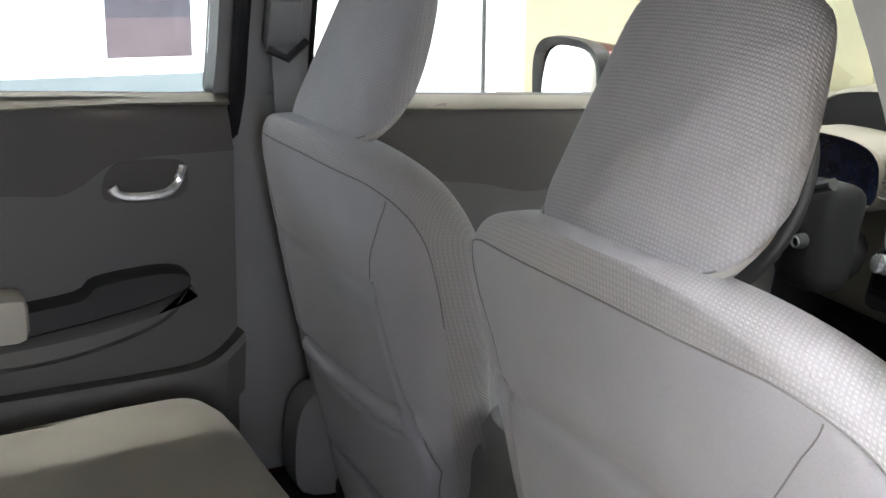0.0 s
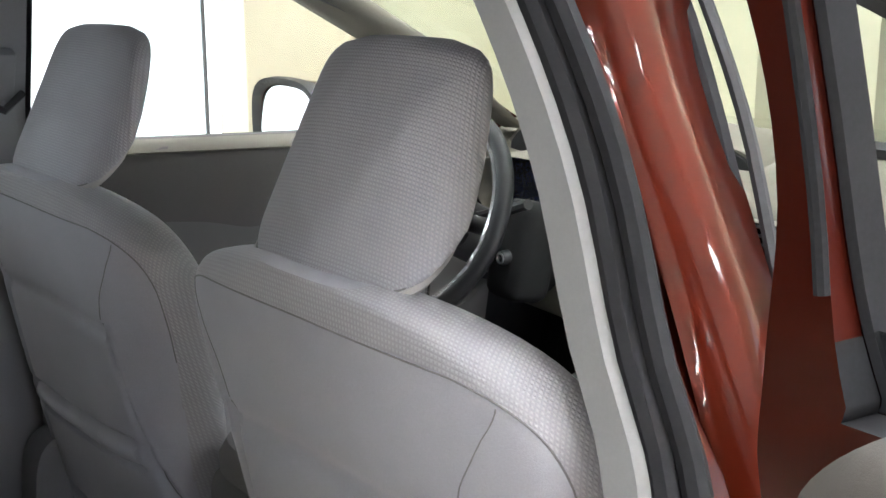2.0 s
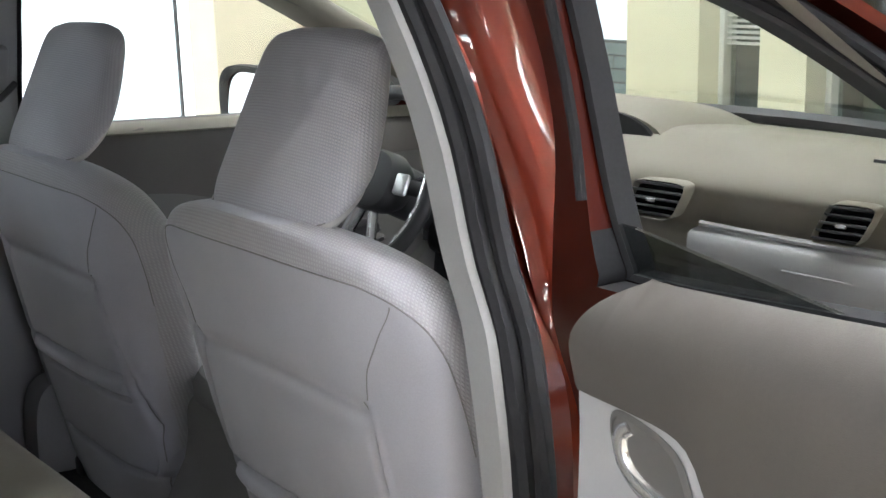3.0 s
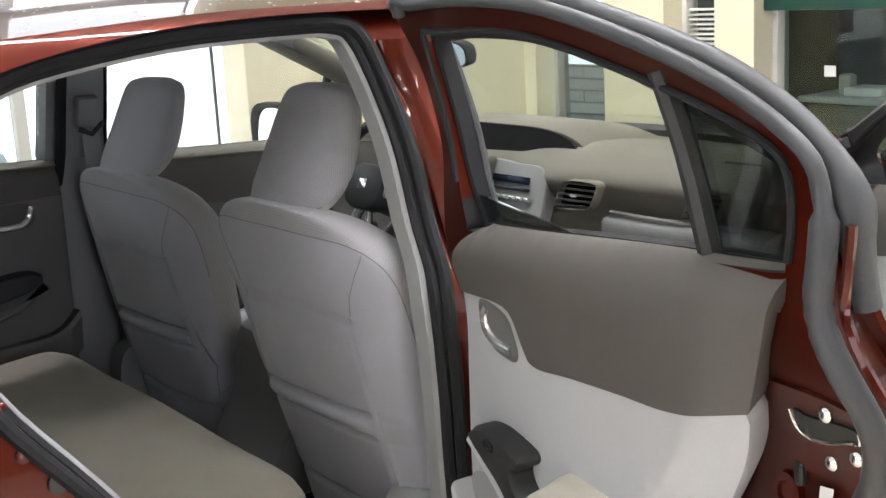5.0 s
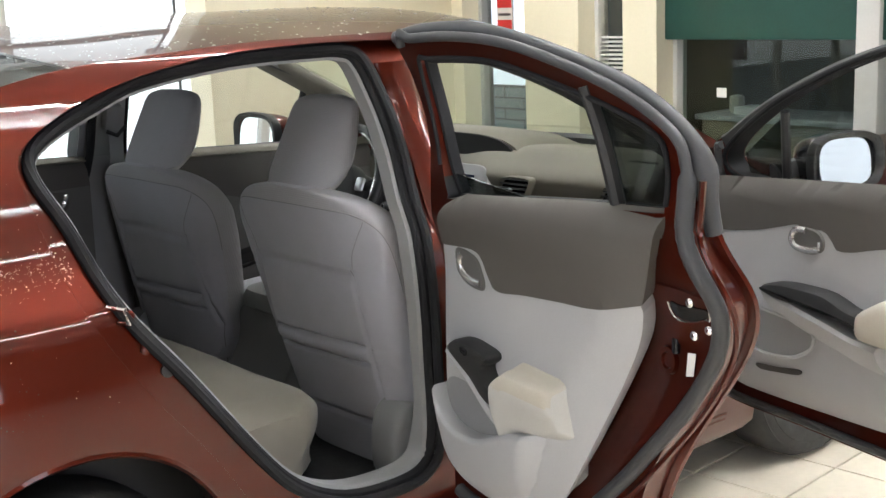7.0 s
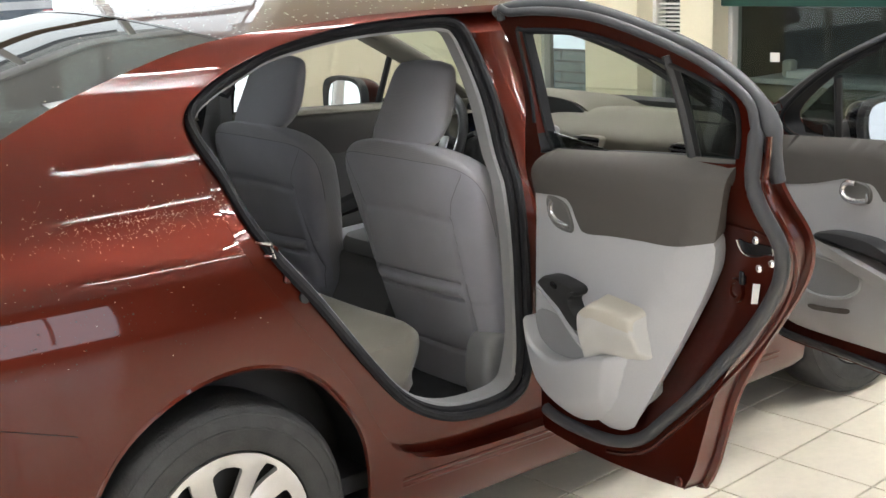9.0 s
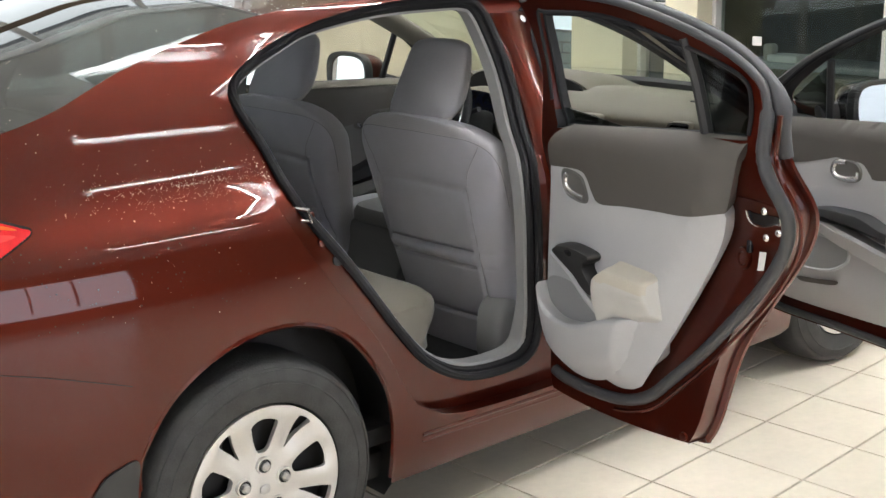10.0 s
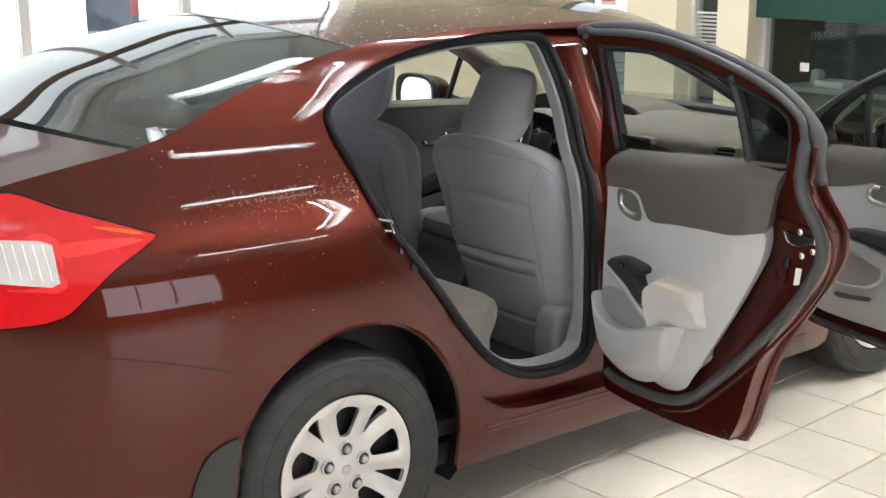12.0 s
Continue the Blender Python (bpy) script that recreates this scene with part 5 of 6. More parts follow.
def side_mirror(keep, parent, sign, cy, cz, shell_mat=PAINT, size=1.0, turn=.02):
    cx = sign * (.97 - .128 * (1 - size))
    pts = []
    for j in range(13):
        t = j / 12
        y = cy - .055 + .13 * t
        k = (1 - t ** 2.6) ** .5 if t < 1 else .06
        pts.append([Vector((cx + sign * a, y, cz + b)) for a, b in oval(28, .128 * size * (.35 + .65 * k), .088 * size * (.3 + .7 * k), 3.2)])
    shell = keep(loft("mirror_shell", pts, shell_mat, parent, "door mirror shell"))
    rim = [[Vector((cx + sign * a, cy + d, cz + b)) for a, b in oval(28, .128 * size * s, .088 * size * s, 3.2)] for s, d in ((1.0, -.035), (1.08, -.055), (1.06, -.076), (.92, -.072), (.86, -.066))]
    keep(loft("mirror_rim", rim, BLACK, parent, "black mirror rim", cap=False))
    keep(loft("mirror_glass", [[Vector((cx + sign * (a - .004), cy - .064 + .08 * b + turn * a, cz + b)) for a, b in oval(28, .112 * size, .076 * size, 3.2)], [Vector((cx + sign * (a - .004), cy - .068 + .08 * b + turn * a, cz + b)) for a, b in oval(28, .112 * size, .076 * size, 3.2)]], MIRROR, parent, "mirror glass reflecting bright windows"))
    keep(tube("mirror_foot", [(sign * .79, cy + .03, cz - .03), (sign * .86, cy + .02, cz - .02), (sign * .90, cy + .01, cz - .01)], .03, BLACK, parent, 8, flat=.7))


rear_door()
front_door()


# ---- seats ----
def front_seat(cx, dy, dz, wider, thick, hx, taper, label):
    """A front seat, seen mostly from behind: reclined cloth back with sewn creases, headrest, recliner cover."""
    hw = curve([(.33, .215), (.36, .24), (.45, .258), (.6, .27), (.75, .28), (.87, .286), (.93, .286), (.97, .278), (1.0, .260), (1.022, .230), (1.04, .185), (1.052, .125), (1.058, .06)])
    tall = lambda z: z + dz * min(1, max(0, (z - .5) / .4))
    back = lambda z: .89 + dy + (.98 - z) * .17 - .012 * math.sin((z - .4) * 4)
    depth = curve([(.33, .13), (.5, .16), (.8, .17), (.92, .16), (1.0, .13), (1.04, .09), (1.058, .05)])
    rings = []
    zs = [.335 + .723 * (1 - (1 - i / 220) ** 1.5) for i in range(221)]
    n = 300
    for z in zs:
        r = []
        w, d = hw(z) + wider, depth(z)
        for a, b in oval(n, w, d / 2, 3.4):
            y = back(z) + d / 2 - b
            x = a * (1 - taper * min(1, max(0, (.95 - z) / .5))) if a * cx < 0 else a
            if b > 0:
                # creases in the back: a pair across, a shallow one below the shoulders, one below, one down each side
                c = 0
                for zc, wd, dp in ((.668 + .02 * x, .0055, .013), (.622 + .02 * x, .0055, .012), (.645 + .02 * x, .014, -.007), (.46, .006, .009), (.862 - .25 * x * x, .013, .007)):
                    c += dp * math.exp(-((z - zc) / wd) ** 2) * (1 if abs(x) < .19 else 0.15)
                if .40 < z < .875:
                    xs = .186 + wider * .5 + .05 * (.866 - z)
                    c += .009 * math.exp(-((abs(x) - xs) / .006) ** 2) * min(1, (.875 - z) / .02)
                    c -= .003 * math.exp(-((abs(x) - xs - .012) / .006) ** 2)
                y += c * min(1, b / (d * .3))
            r.append(Vector((cx + x, y, tall(z))))
        rings.append(r)
    seat = loft("front_seat", rings, CLOTH, car, label)
    seat.data.materials.append(KNIT)
    # the sewn line between the plain back and the knitted front, by the angle round the back (90: the middle)
    line = curve([(0, .40), (2, .62), (4, .82), (7, .90), (11, .945), (16, .972), (24, .990), (36, 1.004), (50, 1.012), (90, 1.016)])
    sewn = lambda q: line(90 - abs(90 - q))
    for k in range(len(zs) - 1):
        for i in range(n):
            q = 360 * (i + .5) / n
            if q > 180 or zs[k] > sewn(q):
                seat.data.polygons[k * n + i].material_index = 1

    def on_back(q, z, lift=.0004):
        """A point of the seat back at the angle q and the height z."""
        k = min(float(np.interp(z, zs, range(len(zs)))), len(zs) - 1.001)
        j = q / 360 * n
        k0, j0 = int(k), int(j)
        a, b = (rings[k0 + d][j0 % n].lerp(rings[k0 + d][(j0 + 1) % n], j - j0) for d in (0, 1))
        return a.lerp(b, k - k0) + Vector((math.cos(radians(q)) * lift, -math.sin(radians(q)) * lift, 0))
    tube("seam", [on_back(q, sewn(q)) for q in np.linspace(4, 176, 120)], .0010, SEAM, seat, 6)
    for side in (1, -1):
        turn = lambda q: q if side > 0 else 180 - q
        tube("seam", [on_back(turn(q), z) for q, z in spline([(33, .995), (47, .962), (57, .918), (60, .876)], 24)], .0008, SEAM, seat, 5)
        slit_shade = []
        for z in np.linspace(.872, .43, 60):
            w = (hw(z) + wider) * (1 - taper * min(1, max(0, (.95 - z) / .5)) * (side * cx < 0))
            c = min(.98, (.186 + wider * .5 + .05 * (.866 - z)) / w)
            slit_shade.append(on_back(turn(math.degrees(math.acos(c ** 1.7))), z, -.001))
        # a darker line along the groove's base deepens its shade
        tube("slit_shade", slit_shade, .0018, SEAM, seat, 5)
    # headrest: a wedge, thick below, its back face leaning forward
    rings = []
    for i in range(31):
        t = i / 30
        z = 1.024 + dz + .242 * t
        e = max(0.01, 1 - abs(2 * t - 1) ** 10) ** .5
        w = (.146 + thick - .030 * t ** 1.6) * (.80 + .20 * e) * (.55 + .45 * e if t > .5 else 1)
        w *= 1 - .16 * max(0, 1 - t / .22) ** 2
        rear, front = .882 + dy + .114 * t, 1.02 + dy + .03 * t - .02 * (1 - t) ** 2
        c, d = (rear + front) / 2, (front - rear) / 2 * (.7 + .3 * e)
        rings.append([Vector((hx + a, c - b, z + .095 * ((d - b) / (2 * d)) ** 1.4 * (1 - t) ** 2)) for a, b in oval(64, w, d, 2.6)])
    head = loft("headrest", rings, KNIT, seat, "grey knitted headrest with piped lower edge")
    tube("piping", rings[2], .0056, PIPING, head, 6, closed=True)
    tube("seam", [p + Vector((0, 0, .005)) for p in rings[2]], .0028, SEAM, head, 5, closed=True)
    for s in (-.06, .06):
        tube("headrest_post", [(hx + s, .935 + dy, 1.0 + dz), (hx + s, .945 + dy, 1.08 + dz)], .011, BLACK, head, 10)
    # cushion
    rings = []
    for i in range(17):
        t = i / 16
        y = 1.0 + dy + .50 * t
        e = max(.05, 1 - abs(2 * t - 1) ** 8) ** .5
        rings.append([Vector((cx + a, y, .50 + .02 * t + b)) for a, b in oval(32, .205 * (.9 + .1 * e), .085 * (.6 + .4 * e), 3.5)])
    loft("seat_cushion", rings, CLOTH, seat)
    # recliner covers and rails
    for s in (1 if cx > 0 else -1,):
        pr = spline([(-.045, -.085), (.05, -.09), (.06, 0), (.045, .075), (0, .095), (-.04, .07), (-.055, 0)], 28, True)
        bm = bmesh.new()
        base = Vector((cx + s * (.240 + wider), .985 + dy, .445))
        add_loft(bm, [[base + Vector((s * o, a * k, b * k)) for a, b in pr] for o, k in ((-.05, 1.0), (.012, 1.0), (.026, .97), (.036, .88), (.041, .70), (.043, .45))])
        part("recliner_cover", bm, PILLAR_TRIM, seat, "light grey plastic recliner cover")
        box("seat_rail", pose(cx + s * .2, 1.3 + dy, .35), (.04, .6, .05), BLACK, seat, .008)
    return seat


front_seat(.395, -.042, -.006, .02, .004, .376, .30, "grey cloth front passenger seat with creased seat back")
front_seat(-.418, -.015, -.022, .024, .026, -.423, .34, "grey cloth driver's seat with creased seat back")


def bench():
    # rear cushion: rounded front edge, rising over the side
    prof = [(.28, .57), (.40, .575), (.55, .582), (.66, .592), (.72, .594), (.757, .582), (.775, .552), (.770, .51), (.745, .46), (.70, .40), (.28, .40)]
    rings = []
    for i in range(25):
        t = i / 24
        x = -.62 + 1.24 * t
        e = max(.03, 1 - abs(2 * t - 1) ** 14) ** .5
        pull = 1 - e
        bulge = .003 * math.cos(4 * math.pi * t)
        rings.append([Vector((x, y - (.10 * pull if y > .5 else 0), z + (bulge if z > .54 else 0) - (z - .40) * .18 * pull)) for y, z in spline(prof, 40, True)])
    seat = loft("rear_bench", rings, BENCH_CLOTH, car, "greige cloth rear bench")
    rings = []
    for i in range(21):
        t = i / 20
        x = -.64 + 1.28 * t
        rings.append([Vector((x, y, z)) for y, z in spline([(.26, .58), (.30, .60), (.24, .8), (.14, 1.0), (.08, 1.06), (.03, 1.04), (.08, .8), (.16, .56)], 28, True)])
    loft("bench_back", rings, BENCH_CLOTH, seat)
    box("parcel_shelf", pose(0, -.16, 1.05), (1.2, .5, .03), PILLAR_TRIM, car, .01, "grey parcel shelf")


bench()

# floor and cabin shell
box("cabin_floor", (0, 1.2, .315), (1.56, 2.2, .05), CARPET, car, .01, "black carpeted floor")
box("bulkhead", (0, 2.30, .60), (1.44, .03, .62), CARPET, car, .01, "black carpeted bulkhead")
box("footwell_side", (-.735, 2.14, .58), (.03, .46, .62), CARPET, car, .01, "black footwell side")
# centre console with padded lid
prof = [(1.0, .30), (1.005, .55), (1.01, .615), (1.04, .632), (1.12, .636), (1.25, .632), (1.32, .62), (1.34, .53), (1.40, .50), (1.75, .50), (1.95, .60), (2.0, .70), (2.05, .30)]
rings = [[Vector((x * k, y, z)) for y, z in spline(prof, 60, True)] for x, k in ((-.15, 1), (-.14, 1), (.12, 1), (.13, 1))]
console = loft("centre_console", rings, CONSOLE, car, "dark grey centre console with padded lid")
loft("console_lid", [[Vector((a - .01, 1.17 + b, z)) for a, b in oval(32, .16 * k, .175 * k, 4)] for z, k in ((.632, .96), (.638, 1.0), (.662, 1.0), (.682, .94), (.690, .78))], CONSOLE, console, "dark grey padded console lid")
box("shifter_plate", pose(0, 1.62, .515), (.10, .2, .03), BLACK, console, .01)
tube("shifter", [(0, 1.62, .52), (.005, 1.60, .62)], .012, CHROME, console, 8)
loft("shift_knob", [[Vector((.005 + a, 1.60 + b, z)) for a, b in oval(16, r, r * 1.2, 2.4)] for z, r in ((.60, .012), (.62, .022), (.66, .026), (.685, .02), (.69, .008))], BLACK, console)


# dashboard: a long moulded form under the windscreen
def dash():
    before = set(scene.objects)
    def prof(x):
        k = abs(x) / .72
        f = 2.0 + .05 * k * k - .03 * max(0, 1 - (x + .0) ** 2 / .03)
        return [(2.62, .88), (2.56, .965), (2.4, .994), (2.2, 1.021), (f + .10, 1.022), (f + .02, .980), (f - .01, .94), (f + .01, .90), (f + .03, .86), (f + .02, .82), (f + .05, .70), (f + .12, .60), (2.5, .58)]
    rings = []
    for i in range(33):
        x = -.73 + 1.46 * i / 32
        rings.append([Vector((x, y, z)) for y, z in spline(prof(x), 60, True)])
    d = loft("dashboard", rings, DASH, car, "greige moulded dashboard")
    # pale band and glove box lid on the passenger side
    loft("glove_box", [[Vector((x, y, z)) for y, z in spline([(2.01, .855), (1.985, .84), (1.99, .78), (2.02, .68), (2.08, .66), (2.1, .85)], 24, True)] for x in (.17, .175, .42, .66, .665)], DASH_GREY, d, "pale grey glove box lid")
    tube("dash_groove", [(x, 1.995 + .05 * (x / .72) ** 2, .868 - .02 * (x - .2)) for x in np.linspace(.19, .60, 16)], .006, SEAM, d, 6)
    box("glove_latch", pose(.47, 1.984, .815, 0, 0, 4), (.16, .008, .004), SEAM, d, .001)
    loft("dash_end", [[Vector((x, 2.25 + (y - 2.25) * k, .85 + (z - .85) * k)) for y, z in spline(prof(x), 60, True)] for x, k in ((.585, .985), (.60, 1.03), (.66, 1.045), (.70, 1.04), (.725, 1.0))], TRIM_DARK, d, "dark grey end of the dashboard")
    # two-tier display: long hood over a dark screen
    hood = []
    for i in range(25):
        t = i / 24
        x = -.62 + .68 * t
        e = max(.04, 1 - abs(2 * t - 1) ** 4) ** .5
        hood.append([Vector((x, y, .985 + (z - .985) * e)) for y, z in ((2.06, .96), (2.05, 1.058), (2.07, 1.070), (2.15, 1.074), (2.32, 1.045), (2.42, .98), (2.3, .96))])
    loft("display_hood", hood, DASH, d)
    screen = []
    for i in range(21):
        t = i / 20
        e = max(.04, 1 - abs(2 * t - 1) ** 4) ** .5
        screen.append([Vector((-.60 + .64 * t, y, .985 + (z - .985) * e)) for y, z in ((2.036, .975), (2.040, 1.060), (2.06, 1.060), (2.06, .975))])
    loft("upper_display", screen, MATT_BLACK, d, "dark upper instrument display")
    # instrument cowl round the rev counter
    loft("instrument_cowl", [[Vector((-.44 + a, y, .925 + b)) for a, b in oval(32, .145 * k, .068 * k, 3.0)] for y, k in ((2.03, 1.0), (1.93, 1.0), (1.925, .95), (1.98, .9))], DASH, d)
    loft("rev_counter", [[Vector((-.44 + a, y, .92 + b)) for a, b in oval(32, .135 * k, .062 * k, 3.4)] for y, k in ((1.985, 1.0), (1.978, .98))], DISPLAY, d, "dark blue-lit instrument dial")
    # centre stack
    st = pose(-.14, 1.955, .856, -14, 0, 0)
    prism("radio_console", spline([(-.11, -.05), (.11, -.05), (.125, -.02), (.125, .10), (.0, .115), (-.15, .11), (-.15, -.02)], 40, True), st @ pose(0, .03, 0, 90, 0, 0), .045, DASH_GREY, d, .006, "pale silver-grey radio console")
    box("radio_slot", st @ pose(0, -.020, .045), (.16, .006, .008), GLOSS_BLACK, d, .001)
    box("radio_display", st @ pose(0, -.019, .07), (.15, .006, .02), DISPLAY, d, .002)
    for i in range(6):
        box("radio_button", st @ pose(-.075 + .03 * i, -.019, .02), (.026, .008, .012), SATIN, d, .002)
    box("climate_panel", st @ pose(-.02, -.005, -.095), (.25, .05, .11), GLOSS_BLACK, d, .015, "black climate control panel")
    for i in range(6):
        box("climate_button", st @ pose(-.06 + .018 * i, -.032, -.07), (.014, .006, .010), SATIN, d, .002)
    box("climate_slot", st @ pose(-.02, -.032, -.10), (.12, .006, .012), DASH_GREY, d, .002)
    for x in (-.11, .04):
        loft("knob", [[st @ Vector((x + r * .75 * math.cos(q), y - .018, -.07 + .75 * r * math.sin(q))) for q in [2 * math.pi * i / 20 for i in range(20)]] for y, r in ((-.012, .024), (-.035, .022), (-.038, .016))], SATIN, d, "silver climate knob")
    # vents
    def vent(x, y, z, w, h, turn, slats=5):
        m = pose(x, y, z, 0, 0, turn)
        sk = lambda q: [(a + .5 * b, b) for a, b in q]
        v = loft("air_vent", [[m @ Vector((a * k, yy, b * k)) for a, b in sk(oval(28, w / 2, h / 2, 5))] for yy, k in ((.03, 1.04), (-.002, 1.04), (-.004, 1.02), (-.002, .99), (.03, .95))], DASH, d, "black slatted air vent in a greige bezel")
        loft("vent_back", [[m @ Vector((a, yy, b)) for a, b in sk(oval(28, w / 2, h / 2, 5))] for yy in (.018, .022)], GLOSS_BLACK, v)
        for i in range(slats):
            zz = -h / 2 + h * (i + .5) / slats
            box("slat", m @ pose(.5 * zz, .004, zz, -20, 0, 0), (w * .95, .016, .004), BLACK, v, .001)
        box("vent_tab", m @ pose(0, -.008, 0), (.02, .008, .008), SATIN, v, .002)
    vent(.113, 1.952, .91, .12, .074, 4)
    vent(-.255, 1.930, .942, .070, .085, 0)
    vent(.51, 1.975, .917, .085, .072, 8)
    vent(-.66, 2.03, .92, .07, .06, 0)
    box("defrost_slot", pose(.56, 2.06, 1.016, -8, 0, 0), (.10, .012, .006), BLACK, d, .001)
    # steering wheel
    c = Vector((-.386, 1.655, .924))
    m = Matrix.Translation(c) @ Matrix.Rotation(radians(-24), 4, "X")
    w = tube("steering_wheel", [m @ Vector((.19 * math.cos(a), 0, .19 * math.sin(a))) for a in [2 * math.pi * i / 48 for i in range(48)]], .0155, BLACK, car, 10, True, "black three-spoke steering wheel with silver trim")
    loft("wheel_hub", [[m @ Vector((a * k, y, b * k)) for a, b in oval(32, .085, .065, 3)] for y, k in ((.05, .8), (.02, 1.0), (-.012, 1.0), (-.022, .92), (-.026, .7))], BLACK, w, "black airbag cover")
    for a0 in (0, 180, 250, 290):
        a = radians(a0)
        tube("spoke", [m @ Vector((r * math.cos(a), .005, r * math.sin(a))) for r in (.06, .12, .178)], .016, BLACK if a0 in (0, 180) else SATIN, w, 8, flat=.6)
    for s in (-1, 1):
        box("wheel_buttons", m @ pose(s * .115, -.016, .0), (.04, .012, .045), STEEL, w, .006, "silver control buttons")
    tube("silver_ring", [m @ Vector((.176 * math.cos(a), -.008, .176 * math.sin(a))) for a in [radians(-75 + 150 * i / 24) for i in range(25)]], .006, SATIN, w, 6)
    box("emblem", m @ pose(0, -.027, .005), (.034, .004, .028), CHROME, w, .003)
    tube("steering_column", [m @ Vector((0, .03, 0)), m @ Vector((0, .32, -.02))], .055, BLACK, d, 14)
    tube("column_stalk", [m @ Vector((.05, .07, .02)), m @ Vector((.15, .06, .05)), m @ Vector((.19, .05, .06))], .010, BLACK, d, 8)
    # ignition lock panel to the right of the column
    box("lower_panel", pose(-.325, 1.830, .838, -12, 0, 0), (.10, .10, .19), MATT_BLACK, d, .030, seg=4)
    loft("ignition_lock", [[Vector((-.312 + r * math.cos(q), y, .836 + r * math.sin(q))) for q in [2 * math.pi * i / 18 for i in range(18)]] for y, r in ((1.80, .014), (1.766, .0135), (1.762, .011), (1.766, .006))], BLACK, d, "black ignition lock")
    tube("lock_ring", [Vector((-.312 + .009 * math.cos(q), 1.762, .836 + .009 * math.sin(q))) for q in [2 * math.pi * i / 16 for i in range(16)]], .002, STEEL, d, 6, True)
    # set the whole dashboard back under the windscreen
    for o in set(scene.objects) - before:
        o.data.transform(Matrix.Translation((0, -.075, -.03)))


dash()


# ---- left side of the cabin and overhead ----
def left_trim(name, y0, y1, front):
    """Inner trim of a closed far-side door: pale sill, dark upper, handle, pod and pocket."""
    made = []
    face = curve([(.36, .72), (.45, .705), (.6, .70), (.85, .696), (1.1, .692)])
    at = lambda o: (lambda y, z: (-(face(z) - o), y, z))
    cy = lambda s: y0 + (y1 - y0) * s
    if front:
        low_line = curve([(.9, .90), (1.1, .885), (1.28, .866), (1.40, .842), (1.44, .845), (1.50, .885), (1.6, .89), (2.0, .88)])
    else:
        low_line = curve([(.0, .895), (.478, .906), (.56, .900), (.60, .915), (.64, .942), (.70, .952), (.95, .955)])
    top_edge = lambda y: 1.085 - .05 * y
    xs = list(np.linspace(y0, y1, 60))
    lower = [(y, .38) for y in xs] + [(y, low_line(y)) for y in xs[::-1]]
    upper = [(y, low_line(y)) for y in xs] + [(y, top_edge(y)) for y in xs[::-1]]
    # the far side's shade is put into this grey
    d = panel(name, lower, [], at(0), TRIM_SHADED, car, .05, .02, "grey inner trim of a shut door, shade put into its colour")
    roll = curve([(-.30, 0), (-.05, 0), (-.03, .003), (-.012, .015), (0, .045)])
    panel("upper_trim", upper, [], lambda y, z: (-(.692 + roll(z - top_edge(y))), y, z), TRIM_DARK, d, .03, .02, "dark grey upper door trim")
    band = [(y, top_edge(y) - (.012 + .05 * ((y1 - y) / (y1 - y0)) ** 2 if not front else .022)) for y in xs] + [(y, top_edge(y) - .001) for y in xs[::-1]]
    panel("sill_band", band, [], lambda y, z: (-(.688 + roll(z - top_edge(y))), y, z), DASH, d, .03, .006, "greige door sill band")
    hy, hz = (1.52, .855) if front else (.70, .915)
    cup = spline([(hy - .06, hz - .03), (hy + .05, hz - .03), (hy + .06, hz + .02), (hy + .03, hz + .032), (hy - .045, hz + .03), (hy - .07, hz)], 24, True)
    # no real recess here: a flat dark patch gives its shade
    panel("handle_cup", cup, [], at(.004), TRIM_DARK, d, .03, .003)
    tube("door_handle", [(-(face(z) - .014), y, z) for y, z in spline([(hy - .06, hz - .004), (hy - .05, hz - .018), (hy - .02, hz - .024), (hy + .025, hz - .020), (hy + .045, hz), (hy + .052, hz + .024)], 20)], .0085, SATIN, d, 8, label="satin silver release handle")
    pz = .70 if front else .735
    pod = spline([(.607, .766), (.70, .776), (.746, .769), (.752, .75), (.735, .735), (.66, .715), (.56, .698), (.47, .69), (.46, .728), (.575, .745)], 40, True) if not front else spline([(cy(.80), pz + .035), (cy(.62), pz + .02), (cy(.45), pz - .03), (cy(.25), pz - .07), (cy(.25), pz - .10), (cy(.5), pz - .07), (cy(.8), pz - .005), (cy(.83), pz + .02)], 30, True)
    bm = bmesh.new()
    add_loft(bm, [[Vector((-(face(z) + o), y, z)) for y, z in q] for q, o in ((pod, .01), (pod, -.04), (grown(pod, -.005), -.047))])
    part("switch_pod", bm, BLACK, d, "black window switch pod")
    arm = spline([(.755, .742), (.735, .733), (.66, .713), (.56, .696), (.42, .686), (.30, .685), (.30, .64), (.46, .640), (.56, .648), (.66, .672), (.72, .70)], 40, True) if not front else spline([(cy(.84), pz + .0), (cy(.6), pz - .05), (cy(.2), pz - .10), (cy(.1), pz - .14), (cy(.3), pz - .16), (cy(.65), pz - .10)], 30, True)
    bm = bmesh.new()
    add_loft(bm, [[Vector((-(face(z) + o), y, z)) for y, z in q] for q, o in ((arm, .01), (arm, -.045), (grown(arm, -.012), -.06))])
    part("armrest", bm, TRIM_SHADED, d, "grey moulded armrest")
    if not front:
        box("armrest_pad", pose(-(face(.72) - .03), .33, .725), (.085, .34, .075), PAD, d, .018, "beige padded armrest")
    pts = spline([(cy(1.0), .65), (cy(.975), .632), (cy(.93), .607), (cy(.85), .594), (cy(.6), .588), (cy(.2), .58)], 24)
    bm = bmesh.new()
    add_loft(bm, [[Vector((-(face(.55) - a), y, z + b)) for a, b in ((-.01, 0), (.04, .004), (.046, -.01), (.03, -.10), (-.01, -.12))] for y, z in pts])
